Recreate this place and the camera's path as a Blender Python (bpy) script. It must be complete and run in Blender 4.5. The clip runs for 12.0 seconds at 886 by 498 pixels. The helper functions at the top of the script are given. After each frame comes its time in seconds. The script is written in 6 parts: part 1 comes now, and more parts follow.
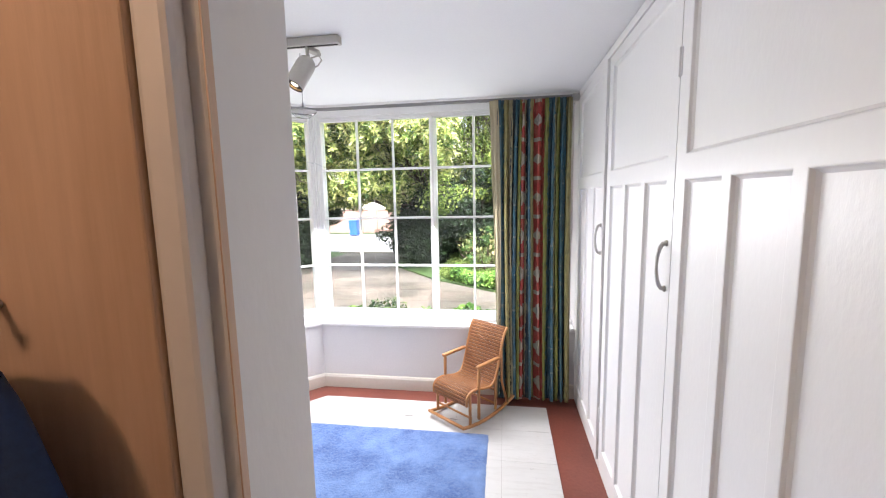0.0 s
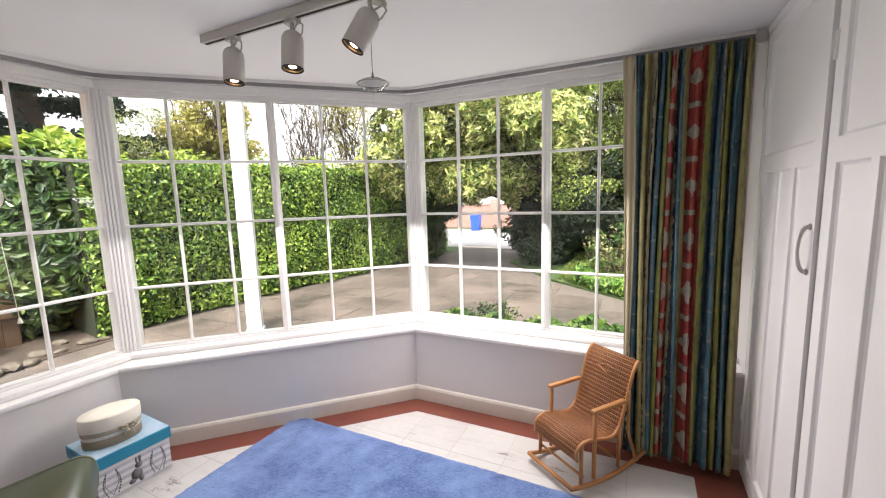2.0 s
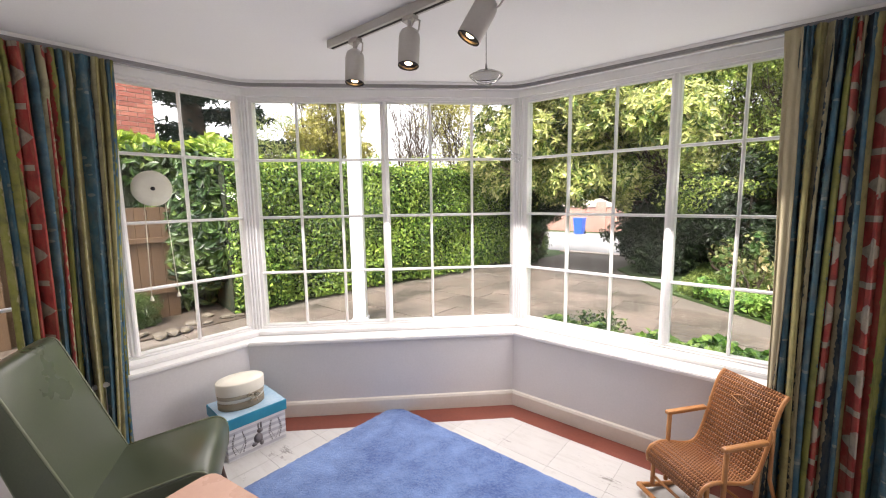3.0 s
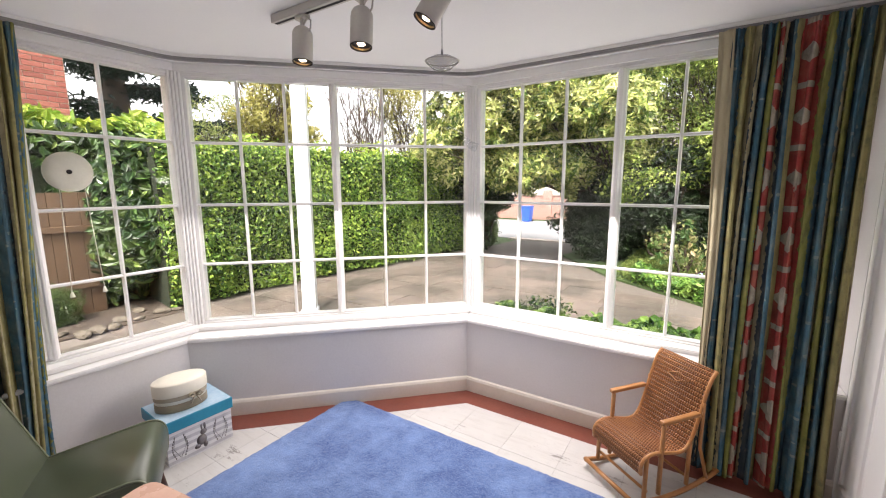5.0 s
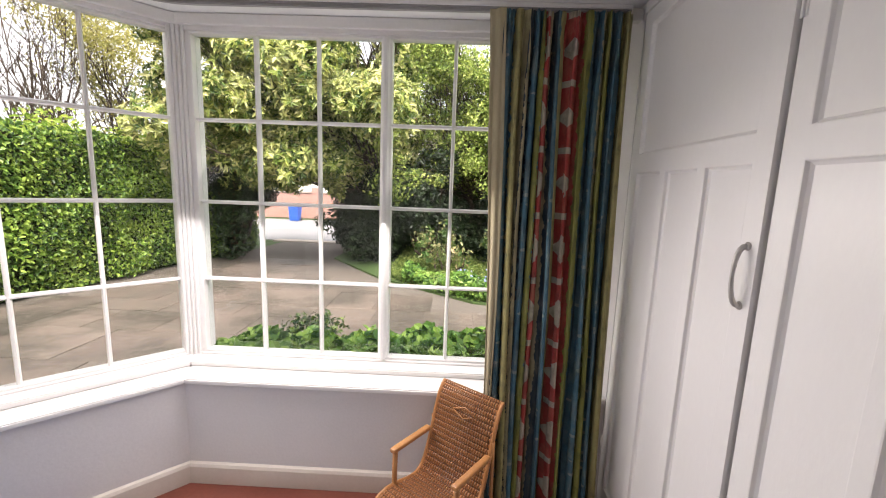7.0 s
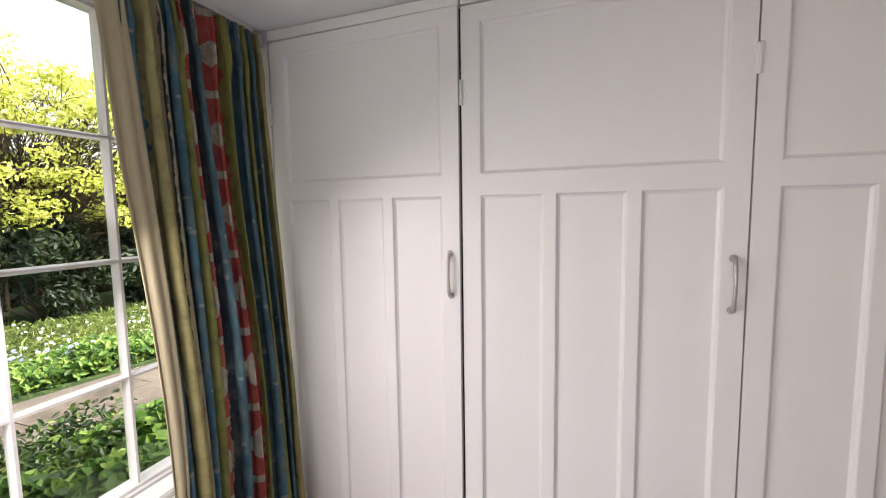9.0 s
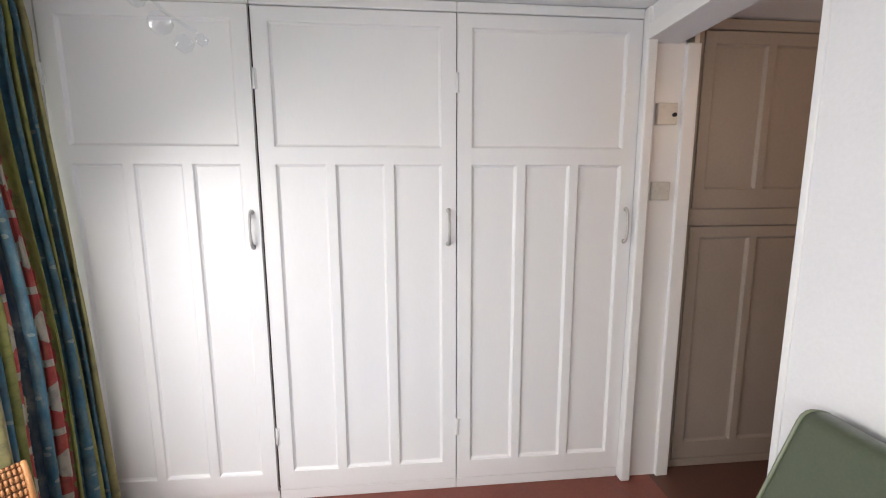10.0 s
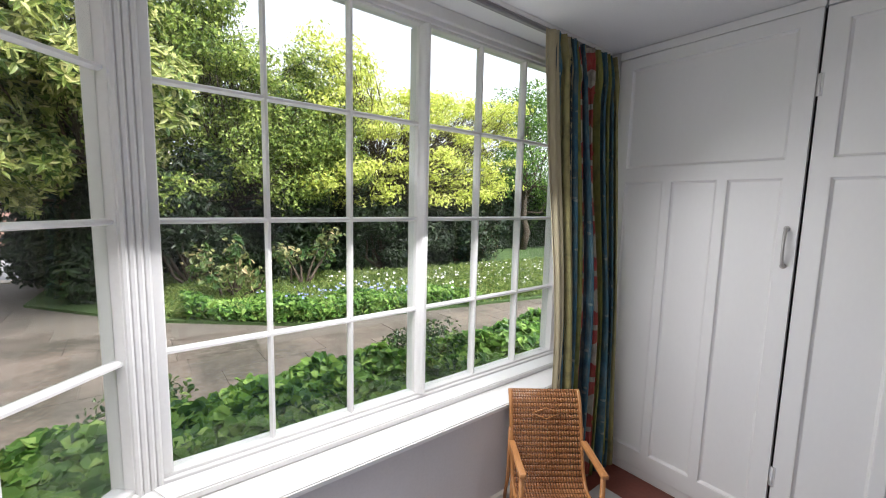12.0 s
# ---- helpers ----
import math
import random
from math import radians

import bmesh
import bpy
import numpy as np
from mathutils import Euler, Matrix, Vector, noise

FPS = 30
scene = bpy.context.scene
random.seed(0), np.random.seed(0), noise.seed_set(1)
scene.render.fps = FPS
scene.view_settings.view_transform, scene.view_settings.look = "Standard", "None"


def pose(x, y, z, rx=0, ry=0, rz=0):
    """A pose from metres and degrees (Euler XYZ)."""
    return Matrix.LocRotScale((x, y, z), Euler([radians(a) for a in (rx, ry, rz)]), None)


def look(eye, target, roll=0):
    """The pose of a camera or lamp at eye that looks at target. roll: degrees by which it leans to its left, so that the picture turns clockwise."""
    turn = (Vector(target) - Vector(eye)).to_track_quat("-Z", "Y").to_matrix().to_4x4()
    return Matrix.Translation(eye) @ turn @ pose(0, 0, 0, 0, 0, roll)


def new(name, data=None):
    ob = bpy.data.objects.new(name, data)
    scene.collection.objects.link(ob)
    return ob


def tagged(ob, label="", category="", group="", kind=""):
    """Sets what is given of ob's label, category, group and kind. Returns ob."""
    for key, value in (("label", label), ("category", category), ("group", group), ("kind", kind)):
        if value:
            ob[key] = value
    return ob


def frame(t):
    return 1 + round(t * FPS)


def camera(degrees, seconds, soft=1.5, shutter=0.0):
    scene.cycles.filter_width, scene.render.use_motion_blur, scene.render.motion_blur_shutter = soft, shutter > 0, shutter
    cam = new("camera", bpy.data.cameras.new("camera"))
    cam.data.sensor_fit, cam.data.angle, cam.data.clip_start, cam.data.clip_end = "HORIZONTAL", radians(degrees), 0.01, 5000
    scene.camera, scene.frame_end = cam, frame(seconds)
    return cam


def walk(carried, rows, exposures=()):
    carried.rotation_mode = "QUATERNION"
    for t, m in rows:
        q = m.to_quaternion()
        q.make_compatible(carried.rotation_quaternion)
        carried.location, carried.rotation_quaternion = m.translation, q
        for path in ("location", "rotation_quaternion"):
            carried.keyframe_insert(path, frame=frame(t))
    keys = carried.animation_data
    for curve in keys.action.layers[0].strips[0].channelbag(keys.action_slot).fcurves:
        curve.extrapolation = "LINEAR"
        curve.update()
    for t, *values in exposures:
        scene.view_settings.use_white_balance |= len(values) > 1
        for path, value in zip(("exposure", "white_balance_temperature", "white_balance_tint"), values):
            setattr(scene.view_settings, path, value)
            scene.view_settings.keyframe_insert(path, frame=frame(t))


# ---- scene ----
cam = camera(95.3, 12.0, soft=1.1)
PATH = [
    (0, (0.495, -0.512, 1.478), (0.199, 1.449, 1.224), -1.1),
    (0.5, (0.513, -0.349, 1.473), (0.37, 1.63, 1.223), -1.2),
    (1, (0.522, -0.215, 1.452), (0.358, 1.76, 1.185), -0.6),
    (1.5, (0.503, -0.108, 1.441), (0.031, 1.816, 1.164), -1.2),
    (2, (0.51, -0.001, 1.455), (-0.368, 1.776, 1.191), -1.7),
    (2.5, (0.493, 0.01, 1.442), (-0.677, 1.614, 1.204), -1.5),
    (2.7, (0.475, 0.026, 1.436), (-0.78, 1.567, 1.208), -1.3),
    (4.3, (0.387, 0.045, 1.452), (-0.917, 1.534, 1.162), -0.4),
    (4.5, (0.4, 0.05, 1.444), (-0.837, 1.595, 1.151), -0.3),
    (5, (0.417, 0.038, 1.442), (-0.661, 1.693, 1.13), -0.2),
    (5.5, (0.431, 0.054, 1.453), (-0.446, 1.82, 1.12), 0.4),
    (6, (0.428, 0.174, 1.434), (-0.228, 2.033, 1.094), 1.0),
    (6.5, (0.338, 0.45, 1.42), (-0.024, 2.39, 1.094), 1.7),
    (6.7, (0.323, 0.532, 1.426), (0.067, 2.491, 1.111), 1.9),
    (8.5, (-0.123, 1.356, 1.45), (1.402, 2.644, 1.327), -0.3),
    (9, (-0.306, 1.216, 1.459), (1.573, 1.878, 1.282), -0.9),
    (9.5, (-0.563, 1.104, 1.429), (1.423, 1.159, 1.199), -1.1),
    (10, (-0.74, 1.017, 1.401), (1.232, 0.833, 1.122), -0.2),
    (10.5, (-0.784, 0.963, 1.38), (1.196, 1.034, 1.107), 0.8),
    (11, (-0.831, 1.045, 1.383), (1.034, 1.73, 1.153), 0.9),
    (11.5, (-0.925, 1.166, 1.393), (0.635, 2.398, 1.172), 1.1),
    (12, (-1.015, 1.234, 1.39), (0.21, 2.799, 1.165), 1.3),
]
EXPOSURE = [(0, 2.26, 6250, 14), (0.5, 1.98, 6250, 14), (1.0, 1.83, 6450, 15), (1.5, 1.56, 6650, 16), (2.5, 1.59, 6900, 18), (4.5, 1.61, 6900, 18), (5.5, 1.53, 6900, 18), (6.5, 1.34, 6950, 19), (8.5, 1.51, 6900, 18), (9.0, 1.49, 6900, 18), (9.5, 1.57, 6600, 14), (10, 1.92, 6500, 13), (10.5, 1.87, 6500, 13), (11, 1.75, 6450, 13), (11.5, 1.42, 6400, 13), (12, 1.0, 6350, 12)]
walk(cam, [(t, look(e, g, r)) for t, e, g, r in PATH], EXPOSURE)

# ---- light ----
world = bpy.data.worlds.new("sky")
scene.world = world
world.use_nodes = True
wn = world.node_tree
sky = wn.nodes.new("ShaderNodeTexSky")
sky.sky_type, sky.sun_disc = "NISHITA", False
sky.sun_elevation, sky.sun_rotation = radians(56), radians(157)
sky.air_density, sky.dust_density, sky.ozone_density = 1.0, 4.0, 1.0
bg = wn.nodes["Background"]
haze = wn.nodes.new("ShaderNodeHueSaturation")
haze.inputs["Saturation"].default_value, haze.inputs["Value"].default_value = 0.22, 1.7
wn.links.new(sky.outputs[0], haze.inputs["Color"])
wn.links.new(haze.outputs[0], bg.inputs[0])
bg.inputs[1].default_value = 0.15

sun = new("sun", bpy.data.lights.new("sun", "SUN"))
sun.data.energy, sun.data.angle, sun.data.color = 2.2, radians(12), (1.0, 0.95, 0.88)
sun.matrix_world = look((3.0, -7.0, 11.5), (0, 0, 0))


def window_light(x, y, z, w, h, yaw, watts, tilt=35):
    """Daylight entering at a window: from the sky, or with a tilt over 90 from the paving below."""
    lamp = new("window_daylight", bpy.data.lights.new("window_daylight", "AREA"))
    lamp.data.shape, lamp.data.size, lamp.data.size_y = "RECTANGLE", w, h
    lamp.data.energy, lamp.data.color = watts, (1.0, 0.985, 0.975)
    lamp.matrix_world = pose(x, y, z, tilt, 0, yaw)
    return lamp


window_light(-0.30, 2.38, 1.40, 1.25, 0.5, 180, 8.2)
window_light(-1.53, 1.81, 1.40, 1.6, 0.5, 225, 4.4)
window_light(-2.10, 0.90, 1.40, 0.55, 0.5, 270, 0.6)
window_light(-0.10, 2.46, 1.20, 1.7, 1.0, 180, 1.2, 125)
window_light(-1.55, 1.80, 1.20, 1.6, 1.0, 225, 0.9, 125)

hall_lamp = new("hall_lamp_light", bpy.data.lights.new("hall_lamp_light", "POINT"))
hall_lamp.data.energy, hall_lamp.data.color, hall_lamp.data.shadow_soft_size = 2.2, (1.0, 0.62, 0.36), 0.08
hall_lamp.location = (-0.22, -0.95, 1.9)

# ---- materials ----
def tree_of(name):
    m = bpy.data.materials.new(name)
    m.use_nodes = True
    nt = m.node_tree
    return m, nt, nt.nodes["Principled BSDF"]


def node(nt, kind, **kw):
    n = nt.nodes.new("ShaderNode" + kind)
    for k, v in kw.items():
        n.inputs[k].default_value = v
    return n


def mixc(nt, fac, a, b, blend="MIX"):
    n = nt.nodes.new("ShaderNodeMix")
    n.data_type, n.blend_type = "RGBA", blend
    for sock, v in ((n.inputs[0], fac), (n.inputs[6], a), (n.inputs[7], b)):
        if isinstance(v, bpy.types.NodeSocket):
            nt.links.new(v, sock)
        elif isinstance(v, tuple):
            sock.default_value = (*v[:3], 1)
        else:
            sock.default_value = v
    return n.outputs[2]


def ramp(nt, fac, stops, interp="LINEAR"):
    n = nt.nodes.new("ShaderNodeValToRGB")
    n.color_ramp.interpolation = interp
    el = n.color_ramp.elements
    while len(el) < len(stops):
        el.new(0.5)
    for e, (p, c) in zip(el, stops):
        e.position, e.color = p, (*c, 1) if isinstance(c, tuple) else (c, c, c, 1)
    nt.links.new(fac, n.inputs[0])
    return n.outputs[0]


def math_node(nt, op, a, b=None):
    n = nt.nodes.new("ShaderNodeMath")
    n.operation = op
    for sock, v in zip(n.inputs, (a, b)):
        if isinstance(v, bpy.types.NodeSocket):
            nt.links.new(v, sock)
        elif v is not None:
            sock.default_value = v
    return n.outputs[0]


def coords(nt, kind="Object", scale=(1, 1, 1)):
    tc, mp = nt.nodes.new("ShaderNodeTexCoord"), nt.nodes.new("ShaderNodeMapping")
    mp.inputs["Scale"].default_value = scale
    nt.links.new(tc.outputs[kind], mp.inputs[0])
    return mp.outputs[0]


def noise_of(nt, vec, scale, detail=4.0, rough=0.55):
    n = node(nt, "TexNoise", Scale=scale, Detail=detail, Roughness=rough)
    nt.links.new(vec, n.inputs["Vector"])
    return n.outputs["Fac"]


def bump_of(nt, bsdf, height, dist, strength=1.0):
    b = node(nt, "Bump", Strength=strength, Distance=dist)
    nt.links.new(height, b.inputs["Height"])
    nt.links.new(b.outputs[0], bsdf.inputs["Normal"])


def surface(name, a, b, rough=0.5, big=2.0, fine=40.0, bump=0.0005, metal=0.0, stretch=(1, 1, 1), rvar=0.12, spec=0.5):
    """Two colours mixed by coarse and fine noise, with a fine relief and uneven gloss."""
    m, nt, p = tree_of(name)
    v = coords(nt, scale=stretch)
    n1, n2 = noise_of(nt, v, big, 5), noise_of(nt, v, fine, 3)
    f = math_node(nt, "ADD", math_node(nt, "MULTIPLY", n1, 0.65), math_node(nt, "MULTIPLY", n2, 0.35))
    f2 = ramp(nt, f, [(0.32, 0.0), (0.68, 1.0)])
    nt.links.new(mixc(nt, f2, a, b), p.inputs["Base Color"])
    nt.links.new(math_node(nt, "ADD", math_node(nt, "MULTIPLY", n1, rvar * 2), rough - rvar), p.inputs["Roughness"])
    p.inputs["Metallic"].default_value = metal
    p.inputs["Specular IOR Level"].default_value = spec
    if bump:
        bump_of(nt, p, n2, bump)
    return m


def leaf_mat(name, stops, rough=0.45, trans=0.35, gloss=0.4):
    """Leaves in several greens, each leaf its own, letting some light through."""
    m, nt, p = tree_of(name)
    g = nt.nodes.new("ShaderNodeNewGeometry")
    col = ramp(nt, g.outputs["Random Per Island"], stops)
    v = coords(nt)
    n = noise_of(nt, v, 2.2, 4)
    col = mixc(nt, ramp(nt, n, [(0.5, 0.0), (0.75, 0.5)]), col, stops[-1][1])
    col = mixc(nt, ramp(nt, n, [(0.25, 0.6), (0.5, 0.0)]), col, stops[0][1])
    nt.links.new(col, p.inputs["Base Color"])
    p.inputs["Roughness"].default_value = rough
    p.inputs["Specular IOR Level"].default_value = gloss
    t = nt.nodes.new("ShaderNodeBsdfTranslucent")
    nt.links.new(col, t.inputs[0])
    mx = nt.nodes.new("ShaderNodeMixShader")
    mx.inputs[0].default_value = trans
    nt.links.new(p.outputs[0], mx.inputs[1])
    nt.links.new(t.outputs[0], mx.inputs[2])
    nt.links.new(mx.outputs[0], nt.nodes["Material Output"].inputs[0])
    return m


def glass_mat():
    m, nt, p = tree_of("window_glass")
    nt.nodes.remove(p)
    tr, gl = nt.nodes.new("ShaderNodeBsdfTransparent"), node(nt, "BsdfGlossy", Roughness=0.03)
    tr.inputs[0].default_value = (0.96, 0.98, 0.97, 1)
    lw = node(nt, "LayerWeight", Blend=0.5)
    gloss = math_node(nt, "ADD", math_node(nt, "MULTIPLY", math_node(nt, "POWER", lw.outputs["Facing"], 5.0), 0.5), 0.02)
    mx = nt.nodes.new("ShaderNodeMixShader")
    nt.links.new(gloss, mx.inputs[0])
    nt.links.new(tr.outputs[0], mx.inputs[1])
    nt.links.new(gl.outputs[0], mx.inputs[2])
    nt.links.new(mx.outputs[0], nt.nodes["Material Output"].inputs[0])
    return m


WHITE_WALL = surface("wall_paint", (0.70, 0.69, 0.70), (0.78, 0.77, 0.78), 0.75, 1.2, 90, 0.0006)
SKIRTING = surface("cream_skirting_paint", (0.60, 0.55, 0.49), (0.68, 0.63, 0.57), 0.4, 2.5, 60, 0.0004)
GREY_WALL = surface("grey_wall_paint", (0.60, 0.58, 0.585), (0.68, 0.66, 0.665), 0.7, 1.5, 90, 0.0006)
CEILING = surface("ceiling_paint", (0.76, 0.76, 0.77), (0.82, 0.82, 0.82), 0.85, 0.9, 120, 0.0004)
GLOSS_WHITE = surface("white_gloss_paint", (0.74, 0.73, 0.72), (0.82, 0.81, 0.80), 0.32, 2.5, 60, 0.0004, rvar=0.1)
WARDROBE = surface("wardrobe_gloss_paint", (0.755, 0.745, 0.74), (0.785, 0.777, 0.77), 0.38, 1.6, 70, 0.0005, stretch=(1, 1, 0.5), rvar=0.02)
FLOOR_RED = surface("red_floor_paint", (0.15, 0.040, 0.028), (0.23, 0.070, 0.048), 0.34, 3.0, 60, 0.0006)
HALL_FLOOR = surface("dark_floor", (0.07, 0.03, 0.022), (0.11, 0.05, 0.035), 0.45, 3.0, 60, 0.0006)
HANDLE = surface("aged_chrome", (0.40, 0.385, 0.37), (0.52, 0.50, 0.48), 0.4, 20, 200, 0.0, metal=0.5)
RAIL = surface("grey_plastic_rail", (0.24, 0.235, 0.24), (0.32, 0.31, 0.315), 0.45, 5, 80, 0.0)
GLASS = glass_mat()
# Near-black for dark parts, and for shade put into the wardrobe gaps.
DARK = surface("near_black_parts_and_gap_shade", (0.02, 0.018, 0.016), (0.035, 0.03, 0.028), 0.9, 5, 50, 0.0)
PINE = surface("varnished_pine", (0.54, 0.37, 0.25), (0.68, 0.49, 0.36), 0.4, 1.6, 18, 0.0006, stretch=(6, 6, 0.5))
# Darker copy of the cane: shade in the weave's gaps put into colour.
CANE_SHADE = surface("gap_shade_cane", (0.11, 0.036, 0.014), (0.18, 0.07, 0.026), 0.45, 6, 120, 0.0004)
CANE = surface("honey_cane", (0.26, 0.10, 0.036), (0.44, 0.20, 0.075), 0.32, 6, 120, 0.0004)
CANE_FRAME = surface("cane_frame", (0.34, 0.14, 0.045), (0.50, 0.24, 0.09), 0.33, 8, 150, 0.0003)
GREEN_VINYL = surface("olive_green_vinyl", (0.052, 0.066, 0.039), (0.078, 0.094, 0.058), 0.31, 2, 160, 0.0004)
PIPING = surface("piping", (0.15, 0.17, 0.11), (0.19, 0.21, 0.14), 0.4, 2, 100, 0.0)
DARK_WOOD = surface("dark_wood_leg", (0.06, 0.025, 0.012), (0.10, 0.045, 0.02), 0.35, 3, 40, 0.0003)
PEACH = surface("peach_laminate", (0.62, 0.36, 0.26), (0.70, 0.43, 0.32), 0.3, 3, 90, 0.0)
SPOT_WHITE = surface("spotlight_enamel", (0.42, 0.40, 0.37), (0.48, 0.46, 0.43), 0.35, 6, 90, 0.0)
SWITCH = surface("switch_plastic", (0.50, 0.47, 0.42), (0.58, 0.55, 0.50), 0.3, 8, 90, 0.0)
HALL_PAINT = surface("beige_hall_paint", (0.30, 0.26, 0.225), (0.37, 0.325, 0.285), 0.4, 1.6, 70, 0.0005)
BLUE_CLOTH = surface("dark_blue_cloth", (0.012, 0.032, 0.10), (0.02, 0.055, 0.17), 0.85, 6, 160, 0.001)


DARK_JOINT = surface("tile_joint", (0.32, 0.30, 0.28), (0.40, 0.38, 0.36), 0.8, 6, 80, 0.0)


# ---- building helpers ----
def solid(name, bm, material, parent=None, label=""):
    me = bpy.data.meshes.new(name)
    bmesh.ops.recalc_face_normals(bm, faces=bm.faces)
    bm.to_mesh(me)
    bm.free()
    if material:
        me.materials.append(material)
    ob = new(name, me)
    if parent:
        ob.parent = parent
    return tagged(ob, label)


def part(name, bm, material, parent, label=""):
    return solid(name, bm, material, parent, label)


def base(name, m, label, category, group="", kind=""):
    e = new(name)
    e.matrix_world = m
    e.empty_display_size = 0.1
    return tagged(e, label, category, group, kind)


def structure(name, bm, material, label=""):
    return tagged(solid(name, bm, material), label, kind="structure")


def box(bm, x0, y0, z0, x1, y1, z1, bevel=0.0, m=None):
    """A box between two corners, with rounded edges."""
    vs = [bm.verts.new(c) for c in ((x0, y0, z0), (x1, y0, z0), (x1, y1, z0), (x0, y1, z0), (x0, y0, z1), (x1, y0, z1), (x1, y1, z1), (x0, y1, z1))]
    fs = [bm.faces.new([vs[i] for i in f]) for f in ((3, 2, 1, 0), (4, 5, 6, 7), (0, 1, 5, 4), (1, 2, 6, 5), (2, 3, 7, 6), (3, 0, 4, 7))]
    out = vs
    if bevel:
        es = {e for f in fs for e in f.edges}
        r = bmesh.ops.bevel(bm, geom=list(es), offset=bevel, segments=2, profile=0.5, affect="EDGES")
        out = list({v for f in r["faces"] for v in f.verts} | {v for v in vs if v.is_valid})
    if m is not None:
        bmesh.ops.transform(bm, matrix=m, verts=[v for v in out if v.is_valid])
    return out


def boxes(*rows, bevel=0.0):
    bm = bmesh.new()
    for r in rows:
        box(bm, *r, bevel=bevel)
    return bm


def prism(bm, outline, z0, z1):
    """A flat outline raised from z0 to z1."""
    a = [bm.verts.new((x, y, z0)) for x, y in outline]
    b = [bm.verts.new((x, y, z1)) for x, y in outline]
    n = len(a)
    bm.faces.new(a[::-1])
    bm.faces.new(b)
    for i in range(n):
        bm.faces.new((a[i], a[(i + 1) % n], b[(i + 1) % n], b[i]))
    return bm


def tube(bm, pts, radius, sides=8, closed=False):
    """A round bar along points; radius may be one number or one for each point."""
    pts = [Vector(p) for p in pts]
    n = len(pts)
    radii = radius if isinstance(radius, (list, tuple)) else [radius] * n
    rings, side = [], None
    for i, p in enumerate(pts):
        d = (pts[min(i + 1, n - 1)] - pts[max(i - 1, 0)]).normalized()
        if side is None:
            side = d.orthogonal().normalized()
        side = (side - d * side.dot(d)).normalized()
        up = d.cross(side)
        rings.append([bm.verts.new(p + (side * math.cos(a) + up * math.sin(a)) * radii[i]) for a in [2 * math.pi * k / sides for k in range(sides)]])
    for r, s in zip(rings, rings[1:]):
        for k in range(sides):
            bm.faces.new((r[k], r[(k + 1) % sides], s[(k + 1) % sides], s[k]))
    bm.faces.new(rings[0][::-1])
    bm.faces.new(rings[-1])
    for f in bm.faces:
        f.smooth = True
    return bm


def lathe(bm, profile, sides=24, m=None, sx=1.0, sy=1.0, first=True):
    """A turned shape from (radius, height) pairs."""
    rings = [[bm.verts.new((r * sx * math.cos(2 * math.pi * k / sides), r * sy * math.sin(2 * math.pi * k / sides), z)) for k in range(sides)] for r, z in profile]
    for r, s in zip(rings, rings[1:]):
        for k in range(sides):
            f = bm.faces.new((r[k], r[(k + 1) % sides], s[(k + 1) % sides], s[k]))
            f.smooth = True
    if first:
        bm.faces.new(rings[0][::-1])
    bm.faces.new(rings[-1])
    if m is not None:
        bmesh.ops.transform(bm, matrix=m, verts=[v for r in rings for v in r])
    return bm


def grid_mesh(name, verts, faces, material, parent=None, uvs=None, smooth=True):
    """A mesh from arrays of corners and faces."""
    me = bpy.data.meshes.new(name)
    v, f = np.asarray(verts, np.float32), np.asarray(faces, np.int32)
    k = f.shape[1]
    me.vertices.add(len(v))
    me.vertices.foreach_set("co", v.ravel())
    me.loops.add(f.size)
    me.loops.foreach_set("vertex_index", f.ravel())
    me.polygons.add(len(f))
    me.polygons.foreach_set("loop_start", np.arange(0, f.size, k, dtype=np.int32))
    me.polygons.foreach_set("use_smooth", np.full(len(f), smooth))
    me.update(calc_edges=True)
    if uvs is not None:
        layer = me.uv_layers.new(name="UVMap")
        layer.data.foreach_set("uv", np.asarray(uvs, np.float32)[f.ravel()].ravel())
    me.materials.append(material)
    ob = new(name, me)
    if parent:
        ob.parent = parent
    return ob


# ---- plan ----
CEIL = 2.165
FACE = 1.0                      # wardrobe fronts
P1, P2 = (-0.917, 2.39), (-2.16, 1.147)   # inner corners of the bay
Q1, Q2 = (-1.02, 2.635), (-2.35, 1.303)  # corners of the window line
ROWS = (0.57, 0.938, 1.322, 1.708, 2.085)
JAMB = 0.2                      # west side of the doorway
OUT = 0.3                       # wall thickness

# floor
bm = bmesh.new()
prism(bm, [(1.7, -0.17), (1.7, 2.5), P1, P2, (-2.16, -0.17)], -0.1, 0.0)
structure("floor", bm, FLOOR_RED, "worn red painted floor along the walls")
structure("floor_hall", boxes((-1.2, -3.2, -0.1, 1.7, -0.17, 0.0)), HALL_FLOOR, "dark brown hall floor")

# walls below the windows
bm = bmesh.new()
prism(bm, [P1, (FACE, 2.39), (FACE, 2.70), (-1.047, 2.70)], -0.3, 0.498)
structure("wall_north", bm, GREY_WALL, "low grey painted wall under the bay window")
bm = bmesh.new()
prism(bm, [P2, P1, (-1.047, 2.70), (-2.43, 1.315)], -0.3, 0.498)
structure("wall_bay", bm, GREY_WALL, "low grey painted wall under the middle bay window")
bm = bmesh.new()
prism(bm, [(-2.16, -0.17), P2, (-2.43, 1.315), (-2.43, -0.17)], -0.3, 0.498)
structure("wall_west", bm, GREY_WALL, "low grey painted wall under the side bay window")

